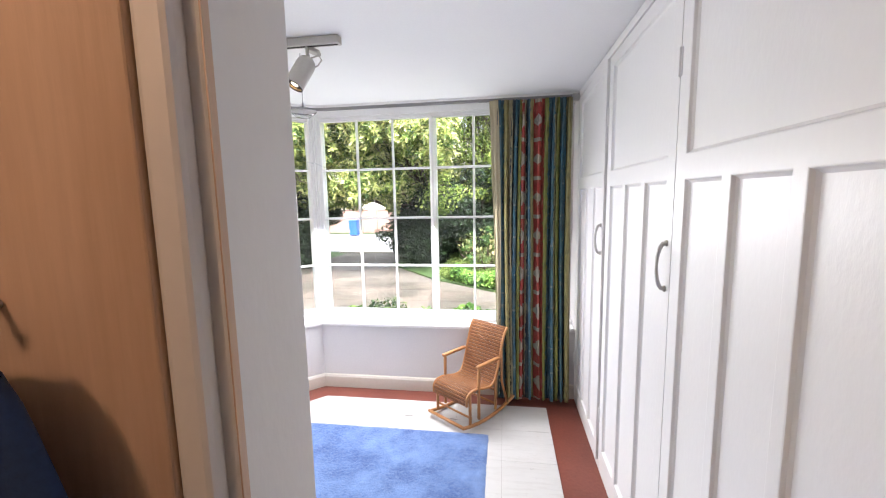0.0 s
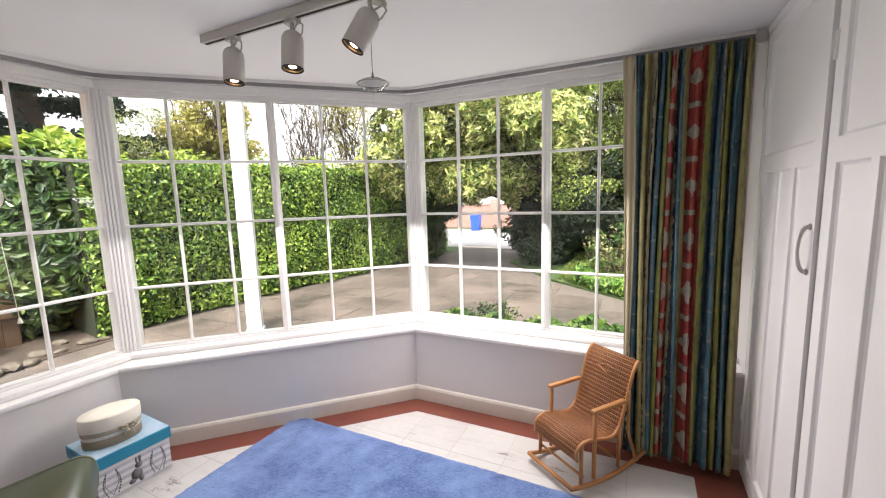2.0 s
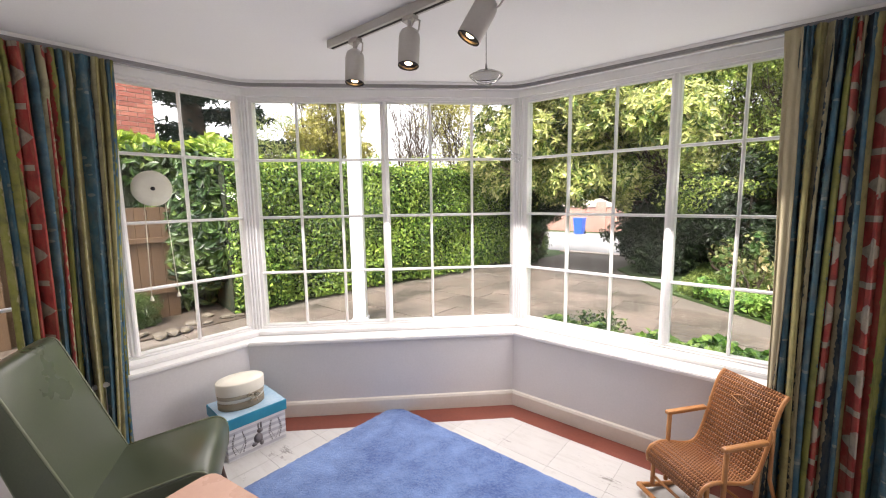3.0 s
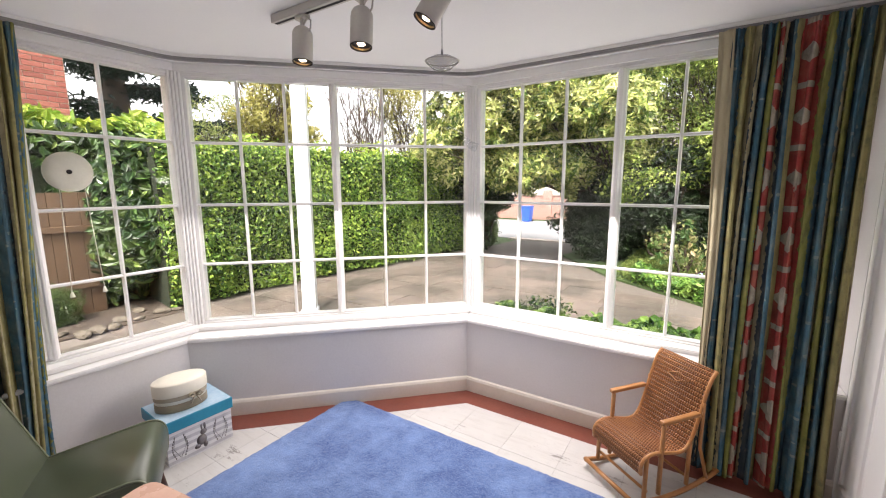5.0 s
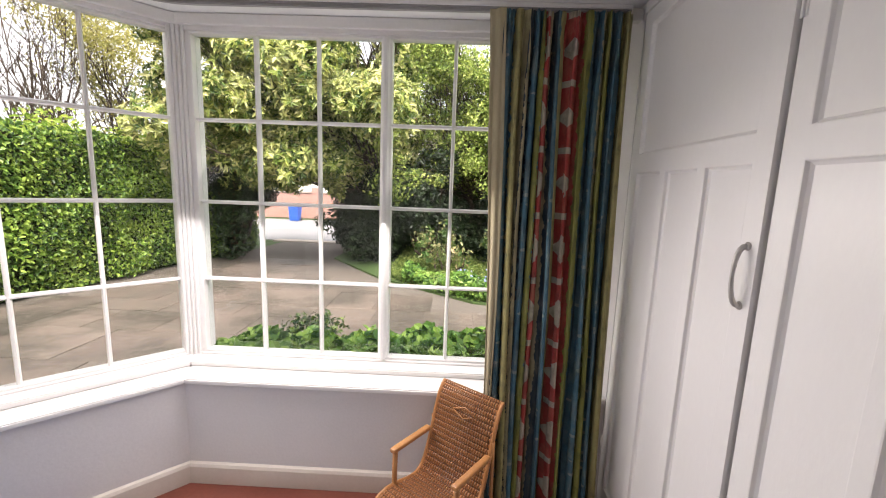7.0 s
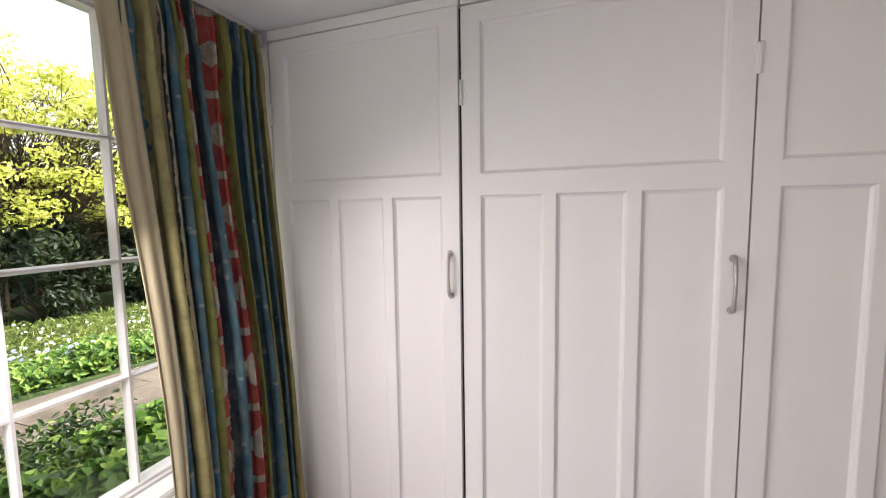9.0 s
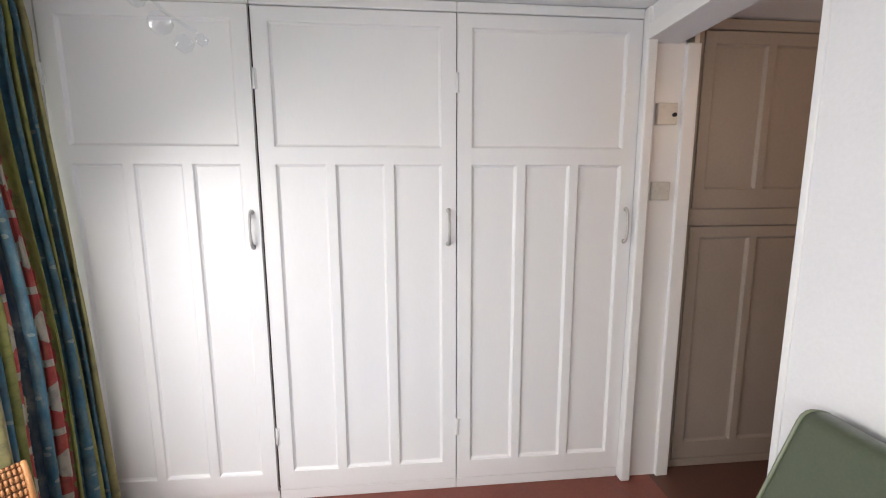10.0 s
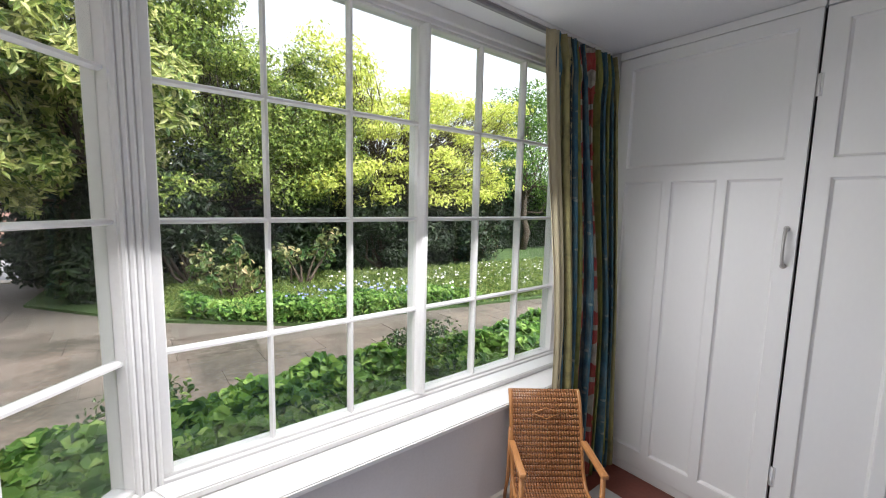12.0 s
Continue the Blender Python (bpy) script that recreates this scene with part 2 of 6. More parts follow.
# south wall with the doorway, hall walls
structure("wall_south", boxes((-2.47, -0.15, 0, JAMB, 0.0, CEIL), (JAMB, -0.17, 2.03, FACE, -0.02, CEIL)), WHITE_WALL, "plain white painted wall beside the doorway")
structure("wall_hall_west", boxes((-1.3, -3.2, 0, -1.2, -0.15, CEIL)), WHITE_WALL)
structure("wall_hall_south", boxes((-1.3, -3.3, 0, 1.8, -3.2, CEIL)), WHITE_WALL)
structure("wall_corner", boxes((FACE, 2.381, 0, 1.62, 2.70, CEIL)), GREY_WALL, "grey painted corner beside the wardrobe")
structure("wall_east", boxes((1.62, -3.2, 0, 1.75, 2.7, CEIL)), WHITE_WALL)

# ceiling
bm = bmesh.new()
prism(bm, [(1.75, -3.3), (1.75, 2.75), (-1.07, 2.75), (-2.52, 1.30), (-2.52, -0.2), (-1.3, -0.2), (-1.3, -3.3)], CEIL, CEIL + 0.2)
structure("ceiling", bm, CEILING, "plain white painted ceiling")


def baseboard(name, a, b):
    d = (Vector(b) - Vector(a))
    L = d.length
    bm = bmesh.new()
    prof = [(0, 0), (0.018, 0), (0.018, 0.085), (0.012, 0.098), (0.0, 0.104)]
    n = Vector((d.y, -d.x)).normalized()
    ra = [bm.verts.new((a[0] + n.x * o, a[1] + n.y * o, z + 0.001)) for o, z in prof]
    rb = [bm.verts.new((b[0] + n.x * o, b[1] + n.y * o, z + 0.001)) for o, z in prof]
    for i in range(len(prof)):
        j = (i + 1) % len(prof)
        bm.faces.new((ra[i], ra[j], rb[j], rb[i]))
    bm.faces.new(ra)
    bm.faces.new(rb)
    structure(name, bm, SKIRTING, "cream painted skirting board")


baseboard("baseboard_north", P1, (FACE, 2.39))
baseboard("baseboard_bay", P2, P1)
baseboard("baseboard_west", (-2.16, 0.0), P2)

# window sills
for nm, outline in (("window_sill_north", [(-0.911, 2.375), (FACE, 2.375), (FACE, 2.60), (-1.006, 2.60)]),
                    ("window_sill_bay", [(-2.145, 1.141), (-0.911, 2.375), (-1.006, 2.60), (-2.315, 1.288)]),
                    ("window_sill_west", [(-2.145, 0.0), (-2.145, 1.141), (-2.315, 1.288), (-2.315, 0.0)])):
    bm = prism(bmesh.new(), outline, 0.500, 0.524)
    bmesh.ops.bevel(bm, geom=list(bm.edges), offset=0.005, segments=2, affect="EDGES")
    structure(nm, bm, GLOSS_WHITE, "white gloss painted window sill")


def window(name, origin, yaw, length, groups, mitres, label):
    """A glazed wall of the bay. Local x runs along it, local y goes outwards. groups: (first, last, panes) of the glass in each light."""
    top = base(name, pose(origin[0], origin[1], 0, 0, 0, yaw), label, "window", kind="structure")
    zb, zt = 0.524, CEIL - 0.002
    lo, hi = ROWS[0], ROWS[-1]
    edge = [0.0] + [x for a, b, n in groups for x in (a, b)] + [length]
    # bottom rail with a stepped bead, head rail with a cover board
    part("window_frame", boxes((0, -0.035, zb, length, 0.06, lo - 0.012), bevel=0.004), GLOSS_WHITE, top)
    part("frame_bead", boxes((0, -0.022, lo - 0.0125, length, 0.03, lo), bevel=0.003), GLOSS_WHITE, top)
    part("window_frame", boxes((0, -0.030, hi + 0.012, length, 0.06, zt), bevel=0.004), GLOSS_WHITE, top)
    part("frame_bead", boxes((0, -0.022, hi, length, 0.03, hi + 0.0125), bevel=0.003), GLOSS_WHITE, top)
    part("cover_board", boxes((0, -0.052, hi + 0.030, length, -0.0305, zt), bevel=0.004), GLOSS_WHITE, top)
    # raised inner board along the foot of the glass, mitred at the corners of the bay
    m0, m1 = mitres
    bm = prism(bmesh.new(), [(0.015 * m0, -0.036), (0.052 * m0, -0.125), (length - 0.052 * m1, -0.125), (length - 0.015 * m1, -0.036)], 0.5245, 0.550)
    bmesh.ops.bevel(bm, geom=list(bm.edges), offset=0.005, segments=2, affect="EDGES")
    part("inner_board", bm, GLOSS_WHITE, top)
    for a, b in zip(edge[0::2], edge[1::2]):
        if b - a < 0.012:
            continue
        bm = bmesh.new()
        if a == 0.0 or b == length:
            box(bm, a, -0.026, lo - 0.002, b, 0.05, hi + 0.002, bevel=0.004)
        else:
            # mullion with a rounded nose towards the room
            m, h = (a + b) / 2, (b - a) / 2
            prism(bm, [(a, 0.05), (a, -0.012), (a + 0.006, -0.018), (m - h * 0.62, -0.026), (m - h * 0.5, -0.040), (m - h * 0.2, -0.047), (m + h * 0.2, -0.047), (m + h * 0.5, -0.040), (m + h * 0.62, -0.026), (b - 0.006, -0.018), (b, -0.012), (b, 0.05)], lo - 0.002, hi + 0.002)
        part("window_post", bm, GLOSS_WHITE, top)
    for a, b, n in groups:
        w = (b - a) / n
        g = 0.009
        me = None
        for i in range(1, n):
            x = a + i * w
            bm = bmesh.new()
            prism(bm, [(x - g, 0.005), (x - g, -0.004), (x - 0.004, -0.018), (x + 0.004, -0.018), (x + g, -0.004), (x + g, 0.005), (x + 0.005, 0.022), (x - 0.005, 0.022)], lo, hi)
            part("glazing_bar", bm, GLOSS_WHITE, top)
        for z in ROWS[1:-1]:
            bm = bmesh.new()
            ra = [(0.005, z - g), (-0.004, z - g), (-0.017, z - 0.004), (-0.017, z + 0.004), (-0.004, z + g), (0.005, z + g), (0.021, z + 0.005), (0.021, z - 0.005)]
            va = [bm.verts.new((a, y, q)) for y, q in ra]
            vb = [bm.verts.new((b, y, q)) for y, q in ra]
            for k in range(8):
                bm.faces.new((va[k], va[(k + 1) % 8], vb[(k + 1) % 8], vb[k]))
            bm.faces.new(va)
            bm.faces.new(vb)
            part("glazing_bar", bm, GLOSS_WHITE, top)
        for i in range(n):
            for z0, z1 in zip(ROWS, ROWS[1:]):
                x = a + i * w
                if me is None:
                    bm = boxes((0, 0.0, 0, w, 0.003, 1))
                    p = part("pane", bm, GLASS, top)
                    me = p.data
                else:
                    p = new("pane", me)
                    p.parent = top
                p.matrix_local = Matrix.Translation((x, 0.006, z0)) @ Matrix.Diagonal((1, 1, z1 - z0, 1))
                p.visible_shadow = False
    return top


window("window_1", Q1, 0, FACE - Q1[0], [(0.076, 0.950, 3), (1.0, 1.874, 3)], (1, 0), "white multi-paned bay window beside the striped curtain")
window("window_2", Q2, 45, 1.882, [(0.072, 0.907, 3), (0.957, 1.830, 3)], (1, 1), "white multi-paned middle bay window facing the hedge")
window("window_3", (Q2[0], 0.0), 90, Q2[1], [(-0.06, 0.57, 2), (0.62, 1.25, 2)], (0, 1), "white multi-paned side bay window facing the fence")


def corner_post(x, y, yaw):
    """The reeded post where two windows meet."""
    out = []
    for i in range(4):
        c = -0.027 + i * 0.018
        out += [(c - 0.009, -0.045), (c - 0.0065, -0.051), (c, -0.054), (c + 0.0065, -0.051), (c + 0.009, -0.045)]
    out += [(0.05, 0.03), (0.045, 0.085), (-0.045, 0.085), (-0.05, 0.03)]
    bm = prism(bmesh.new(), out, 0.524, CEIL - 0.001)
    ob = structure("window_corner_post", bm, GLOSS_WHITE, "white reeded post between two bay windows")
    ob.matrix_world = pose(x, y, 0, 0, 0, yaw)


corner_post(Q1[0], Q1[1], 22.5)
corner_post(Q2[0], Q2[1], 67.5)

# curtain rail along the bay ceiling
bm = bmesh.new()
rail = [(0.955, 2.415), (-0.80, 2.415), (-0.87, 2.408), (-0.935, 2.385), (-0.985, 2.345), (-2.075, 1.255), (-2.11, 1.205), (-2.128, 1.14), (-2.13, 1.07), (-2.13, 0.02)]
batten = bmesh.new()
for (x0, y0), (x1, y1) in zip(rail, rail[1:]):
    d = Vector((x1 - x0, y1 - y0))
    turn = math.degrees(math.atan2(d.y, d.x))
    box(bm, -0.002, -0.008, 0, d.length + 0.002, 0.008, 0.007, m=pose(x0, y0, 2.127, 0, 0, turn))
    box(bm, -0.002, -0.004, 0.007, d.length + 0.002, 0.004, 0.013, m=pose(x0, y0, 2.127, 0, 0, turn))
    box(bm, -0.002, -0.008, 0.013, d.length + 0.002, 0.008, 0.020, m=pose(x0, y0, 2.127, 0, 0, turn))
    box(batten, -0.002, -0.012, 0, d.length + 0.002, 0.012, 0.016, m=pose(x0, y0, 2.1475, 0, 0, turn))
cr = tagged(solid("curtain_rail", bm, RAIL), "grey metal curtain rail fixed under the ceiling", "curtain rail")
part("batten", batten, GLOSS_WHITE, cr, "white painted batten above the rail")
part("rail_bracket", boxes((0.953, 2.395, 2.105, 0.998, 2.437, 2.150), bevel=0.004), SPOT_WHITE, cr, "white end bracket")


# ---- wardrobes ----
def panel_door(w, h, uppers, lowers, split, margin=0.06):
    """A framed door in the plane x=0 facing -x. Local y from 0 to w. Returns the bmesh: a frame with sunken panels."""
    bm = bmesh.new()
    cells = []
    for n, z0, z1 in ((uppers, split + 0.033, h - 0.05), (lowers, 0.085, split - 0.033)):
        if not n:
            continue
        gap = 0.034
        cw = (w - 2 * margin - gap * (n - 1)) / n
        cells += [(margin + i * (cw + gap), margin + i * (cw + gap) + cw, z0, z1) for i in range(n)]
    # the frame as strips, each panel sunk with a sloped moulding
    ys = sorted({0.0, w, *[c for cell in cells for c in cell[:2]]})
    zs = sorted({0.0, h, *[c for cell in cells for c in cell[2:]]})
    for y0, y1 in zip(ys, ys[1:]):
        for z0, z1 in zip(zs, zs[1:]):
            my, mz = (y0 + y1) / 2, (z0 + z1) / 2
            if not any(a < my < b and c < mz < d for a, b, c, d in cells):
                bm.faces.new([bm.verts.new(p) for p in ((0, y0, z0), (0, y0, z1), (0, y1, z1), (0, y1, z0))])
    for a, b, c, d in cells:
        rings = []
        for inset, x in ((0, 0), (0.003, 0.001), (0.006, 0.009), (0.013, 0.014)):
            rings.append([bm.verts.new(p) for p in ((x, a + inset, c + inset), (x, a + inset, d - inset), (x, b - inset, d - inset), (x, b - inset, c + inset))])
        for r, s in zip(rings, rings[1:]):
            for k in range(4):
                bm.faces.new((r[k], r[(k + 1) % 4], s[(k + 1) % 4], s[k]))
        bm.faces.new(rings[-1])
    bmesh.ops.remove_doubles(bm, verts=bm.verts, dist=0.0004)
    # edges and back
    box(bm, 0.0145, 0.0, 0, 0.022, w, h)
    for q in ((0, 0, 0, 0.0145, 0, h), (0, w, 0, 0.0145, w, h)):
        bm.faces.new([bm.verts.new(p) for p in ((q[0], q[1], q[2]), (q[3], q[1], q[2]), (q[3], q[4], q[5]), (q[0], q[4], q[5]))])
    for z in (0, h):
        bm.faces.new([bm.verts.new(p) for p in ((0, 0, z), (0.0145, 0, z), (0.0145, w, z), (0, w, z))])
    return bm


def bow_handle(parent, y, z, length=0.145):
    bm = bmesh.new()
    pts, rad = [], []
    for i in range(13):
        a = i / 12 * math.pi
        pts.append((-0.004 - 0.024 * math.sin(a) ** 0.8, y, z - length / 2 * math.cos(a)))
        rad.append(0.0048 + 0.002 * abs(math.cos(a)))
    tube(bm, pts, rad, 10)
    for s in (-1, 1):
        lathe(bm, [(0.010, 0), (0.011, 0.002), (0.008, 0.006)], 12, pose(0, y, z + s * length / 2, 0, -90, 0))
    return part("handle", bm, HANDLE, parent, "aged chrome bow handle")


def hinge(parent, y, z):
    bm = boxes((-0.003, y - 0.009, z - 0.04, 0.002, y + 0.009, z + 0.04), bevel=0.001)
    tube(bm, [(-0.004, y, z - 0.04), (-0.004, y, z + 0.04)], 0.004, 8)
    return part("hinge", bm, WARDROBE, parent, "painted butt hinge")


def wardrobe(y0, y1, ajar, gap, label):
    """One built-in wardrobe unit between y0 and y1, its door hung at the far side."""
    w = base("wardrobe", pose(FACE, y0, 0), label, "wardrobe", "wardrobes along the wall")
    W = y1 - y0
    # Inside coloured near-black so the door gaps show as shaded lines.
    part("body", boxes((0.024, 0, 0.0, 0.04, 0.012, CEIL - 0.01), (0.024, W - 0.012, 0, 0.04, W, CEIL - 0.01), (0.024, 0.012, 2.10, 0.04, W - 0.012, CEIL - 0.01), (0.55, 0.0, 0, 0.58, W, CEIL - 0.01), (0.04, 0, 0, 0.55, 0.01, CEIL - 0.01), (0.04, W - 0.01, 0, 0.55, W, CEIL - 0.01)), DARK, w, "inside of the wardrobe, near-black for the shade in the door gaps")
    part("plinth", boxes((0.003, 0, 0.0, 0.023, W, 0.048), bevel=0.003), WARDROBE, w)
    part("head_rail", boxes((-0.004, 0, 2.124, 0.023, W, CEIL - 0.003), bevel=0.003), WARDROBE, w)
    d = part("door", panel_door(W - 2 * gap, 2.066, 1, 3, 1.498), WARDROBE, w, "white framed door, one wide panel over three tall ones")
    d.matrix_local = Matrix.Translation((0, W - gap, 0.053)) @ Matrix.Rotation(radians(ajar), 4, "Z") @ Matrix.Translation((0, -(W - 2 * gap), 0))
    bow_handle(d, 0.032, 1.197)
    hinge(w, W - 0.003, 1.85)
    hinge(w, W - 0.003, 0.316)
    return w


wardrobe(1.61, 2.378, -0.9, 0.003, "white painted built-in wardrobe with its door ajar, beside the curtain")
wardrobe(0.796, 1.606, 0, 0.0015, "white painted built-in wardrobe with framed panel door")
wardrobe(-0.004, 0.794, 0, 0.0015, "white painted built-in wardrobe with framed panel door, beside the doorway")

# trim between the last wardrobe and the doorway
structure("trim_post", boxes((0.962, -0.055, 0, 1.02, -0.006, CEIL - 0.002), bevel=0.008), WARDROBE, "white painted rounded door post")
structure("trim_back", boxes((1.0, -0.20, 0, 1.03, -0.056, CEIL - 0.002)), WARDROBE)
structure("door_jamb_east", boxes((0.983, -0.262, 0, 1.03, -0.20, 2.03), bevel=0.004), WARDROBE, "white painted door lining")
structure("door_jamb_west", boxes((JAMB - 0.002, -0.155, 0, JAMB + 0.02, 0.004, 2.03), bevel=0.004), WARDROBE, "white painted door lining")
structure("trim_jamb_strip", boxes((JAMB + 0.0195, -0.1545, 0, JAMB + 0.0215, -0.144, 2.02)), PINE, "narrow brown strip down the door lining")
structure("architrave_west", boxes((0.1665, -0.178, 0, JAMB + 0.006, -0.152, 2.10), bevel=0.008), WARDROBE, "white painted door architrave")
structure("architrave_head", boxes((0.108, -0.178, 2.031, 1.0, -0.172, 2.10), bevel=0.002), WARDROBE)
structure("trim_head", boxes((JAMB, -0.0185, 2.028, 0.962, -0.004, 2.09), bevel=0.003), WARDROBE)


# ---- things in the room ----
def floor_cover():
    """The worn pale painted field in the middle of the floor."""
    m, nt, p = tree_of("worn_white_floor_paint")
    v = coords(nt)
    n1, n2, n3 = noise_of(nt, v, 1.6, 6), noise_of(nt, v, 22, 6, 0.7), noise_of(nt, coords(nt, scale=(1, 3, 1)), 2.6, 9, 0.78)
    streak = noise_of(nt, coords(nt, scale=(1.2, 9, 1)), 3.4, 6, 0.7)
    tint = nt.nodes.new("ShaderNodeObjectInfo")
    c = mixc(nt, ramp(nt, n1, [(0.3, 0.0), (0.7, 1.0)]), (0.50, 0.49, 0.47), (0.62, 0.61, 0.59))
    c = mixc(nt, ramp(nt, n2, [(0.6, 0.0), (0.75, 0.3)]), c, (0.30, 0.27, 0.24))
    c = mixc(nt, ramp(nt, n3, [(0.605, 0.0), (0.65, 0.8)]), c, (0.16, 0.14, 0.13))
    c = mixc(nt, ramp(nt, streak, [(0.5, 0.0), (0.7, 0.24)]), c, (0.30, 0.265, 0.235))
    c = mixc(nt, ramp(nt, tint.outputs["Random"], [(0.0, 0.0), (1.0, 0.16)]), c, (0.36, 0.34, 0.32))
    nt.links.new(c, p.inputs["Base Color"])
    p.inputs["Roughness"].default_value = 0.42
    bump_of(nt, p, n2, 0.001)
    outline = [(0.79, 0.15), (0.79, 2.22), (-0.82, 2.22), (-1.90, 1.14), (-1.90, 0.15)]
    field = structure("floor_pale_field", prism(bmesh.new(), outline, 0.0005, 0.0025), DARK_JOINT, "worn pale grey tiled field of the floor")
    step, gap = 0.3048, 0.0009

    def clip(poly, nx, ny, c):
        out = []
        for (ax, ay), (bx, by) in zip(poly, poly[1:] + poly[:1]):
            da, db = ax * nx + ay * ny - c, bx * nx + by * ny - c
            if da <= 0:
                out.append((ax, ay))
            if da * db < 0:
                t = da / (da - db)
                out.append((ax + (bx - ax) * t, ay + (by - ay) * t))
        return out
    for i in range(9):
        for j in range(7):
            x1, y1 = 0.79 - i * step, 2.22 - j * step
            x0, y0 = max(x1 - step, -1.90), max(y1 - step, 0.15)
            if x1 - x0 < 0.02 or y1 - y0 < 0.02:
                continue
            poly = clip([(x0 + gap, y0 + gap), (x1 - gap, y0 + gap), (x1 - gap, y1 - gap), (x0 + gap, y1 - gap)], -1, 1, 3.04)
            if len(poly) > 2:
                part("floor_tile", prism(bmesh.new(), poly, 0.0026, 0.0045), m, field)


floor_cover()


def rug():
    m, nt, p = tree_of("blue_wool_pile")
    v = coords(nt)
    n1, n2, n3 = noise_of(nt, v, 3.0, 7, 0.7), noise_of(nt, v, 60, 3, 0.7), noise_of(nt, v, 260, 2)
    c = mixc(nt, ramp(nt, n1, [(0.38, 0.0), (0.62, 1.0)]), (0.045, 0.10, 0.29), (0.19, 0.31, 0.60))
    c = mixc(nt, ramp(nt, n2, [(0.4, 0.0), (0.7, 0.6)]), c, (0.20, 0.30, 0.56))
    nt.links.new(c, p.inputs["Base Color"])
    p.inputs["Roughness"].default_value = 0.95
    p.inputs["Sheen Weight"].default_value = 0.3
    p.inputs["Specular IOR Level"].default_value = 0.1
    bump_of(nt, p, math_node(nt, "ADD", n2, n3), 0.006)
    nx, ny = 90, 90
    x = np.linspace(-1.535, 0.403, nx)
    y = np.linspace(0.22, 1.85, ny)
    X, Y = np.meshgrid(x, y, indexing="ij")
    rs = np.random.RandomState(4)
    edge = np.minimum(np.minimum(X - x[0], x[-1] - X), np.minimum(Y - y[0], y[-1] - Y))
    Z = 0.005 + 0.011 * np.clip(edge / 0.02, 0, 1) ** 0.5 + rs.rand(nx, ny) * 0.0015
    V = np.stack([X + rs.randn(nx, ny) * 0.0015, Y + rs.randn(nx, ny) * 0.0015, Z], -1).reshape(-1, 3)
    i = np.arange(nx * ny).reshape(nx, ny)
    F = np.stack([i[:-1, :-1], i[1:, :-1], i[1:, 1:], i[:-1, 1:]], -1).reshape(-1, 4)
    tagged(grid_mesh("rug", V, F, m), "plain blue wool rug lying on the pale floor", "rug")


rug()


OL, CR, BL, RD, GR, DB = (0.33, 0.295, 0.13), (0.43, 0.385, 0.24), (0.06, 0.145, 0.20), (0.40, 0.065, 0.06), (0.23, 0.235, 0.065), (0.03, 0.055, 0.08)
BANDS = [(BL, 9), (OL, 5), (CR, 4), (DB, 3), (BL, 5), (GR, 3), (RD, 5), (CR, 3), (DB, 2), (BL, 4), (OL, 4), (RD, 12), (GR, 6), (BL, 8), (CR, 3), (GR, 4), (BL, 7), (OL, 6), (CR, 3), (DB, 2)]
BAND_TOTAL = sum(w for _, w in BANDS)


def band_middle(i):
    return (sum(w for _, w in BANDS[:i]) + BANDS[i][1] / 2) / BAND_TOTAL


MIDRED = band_middle(11)


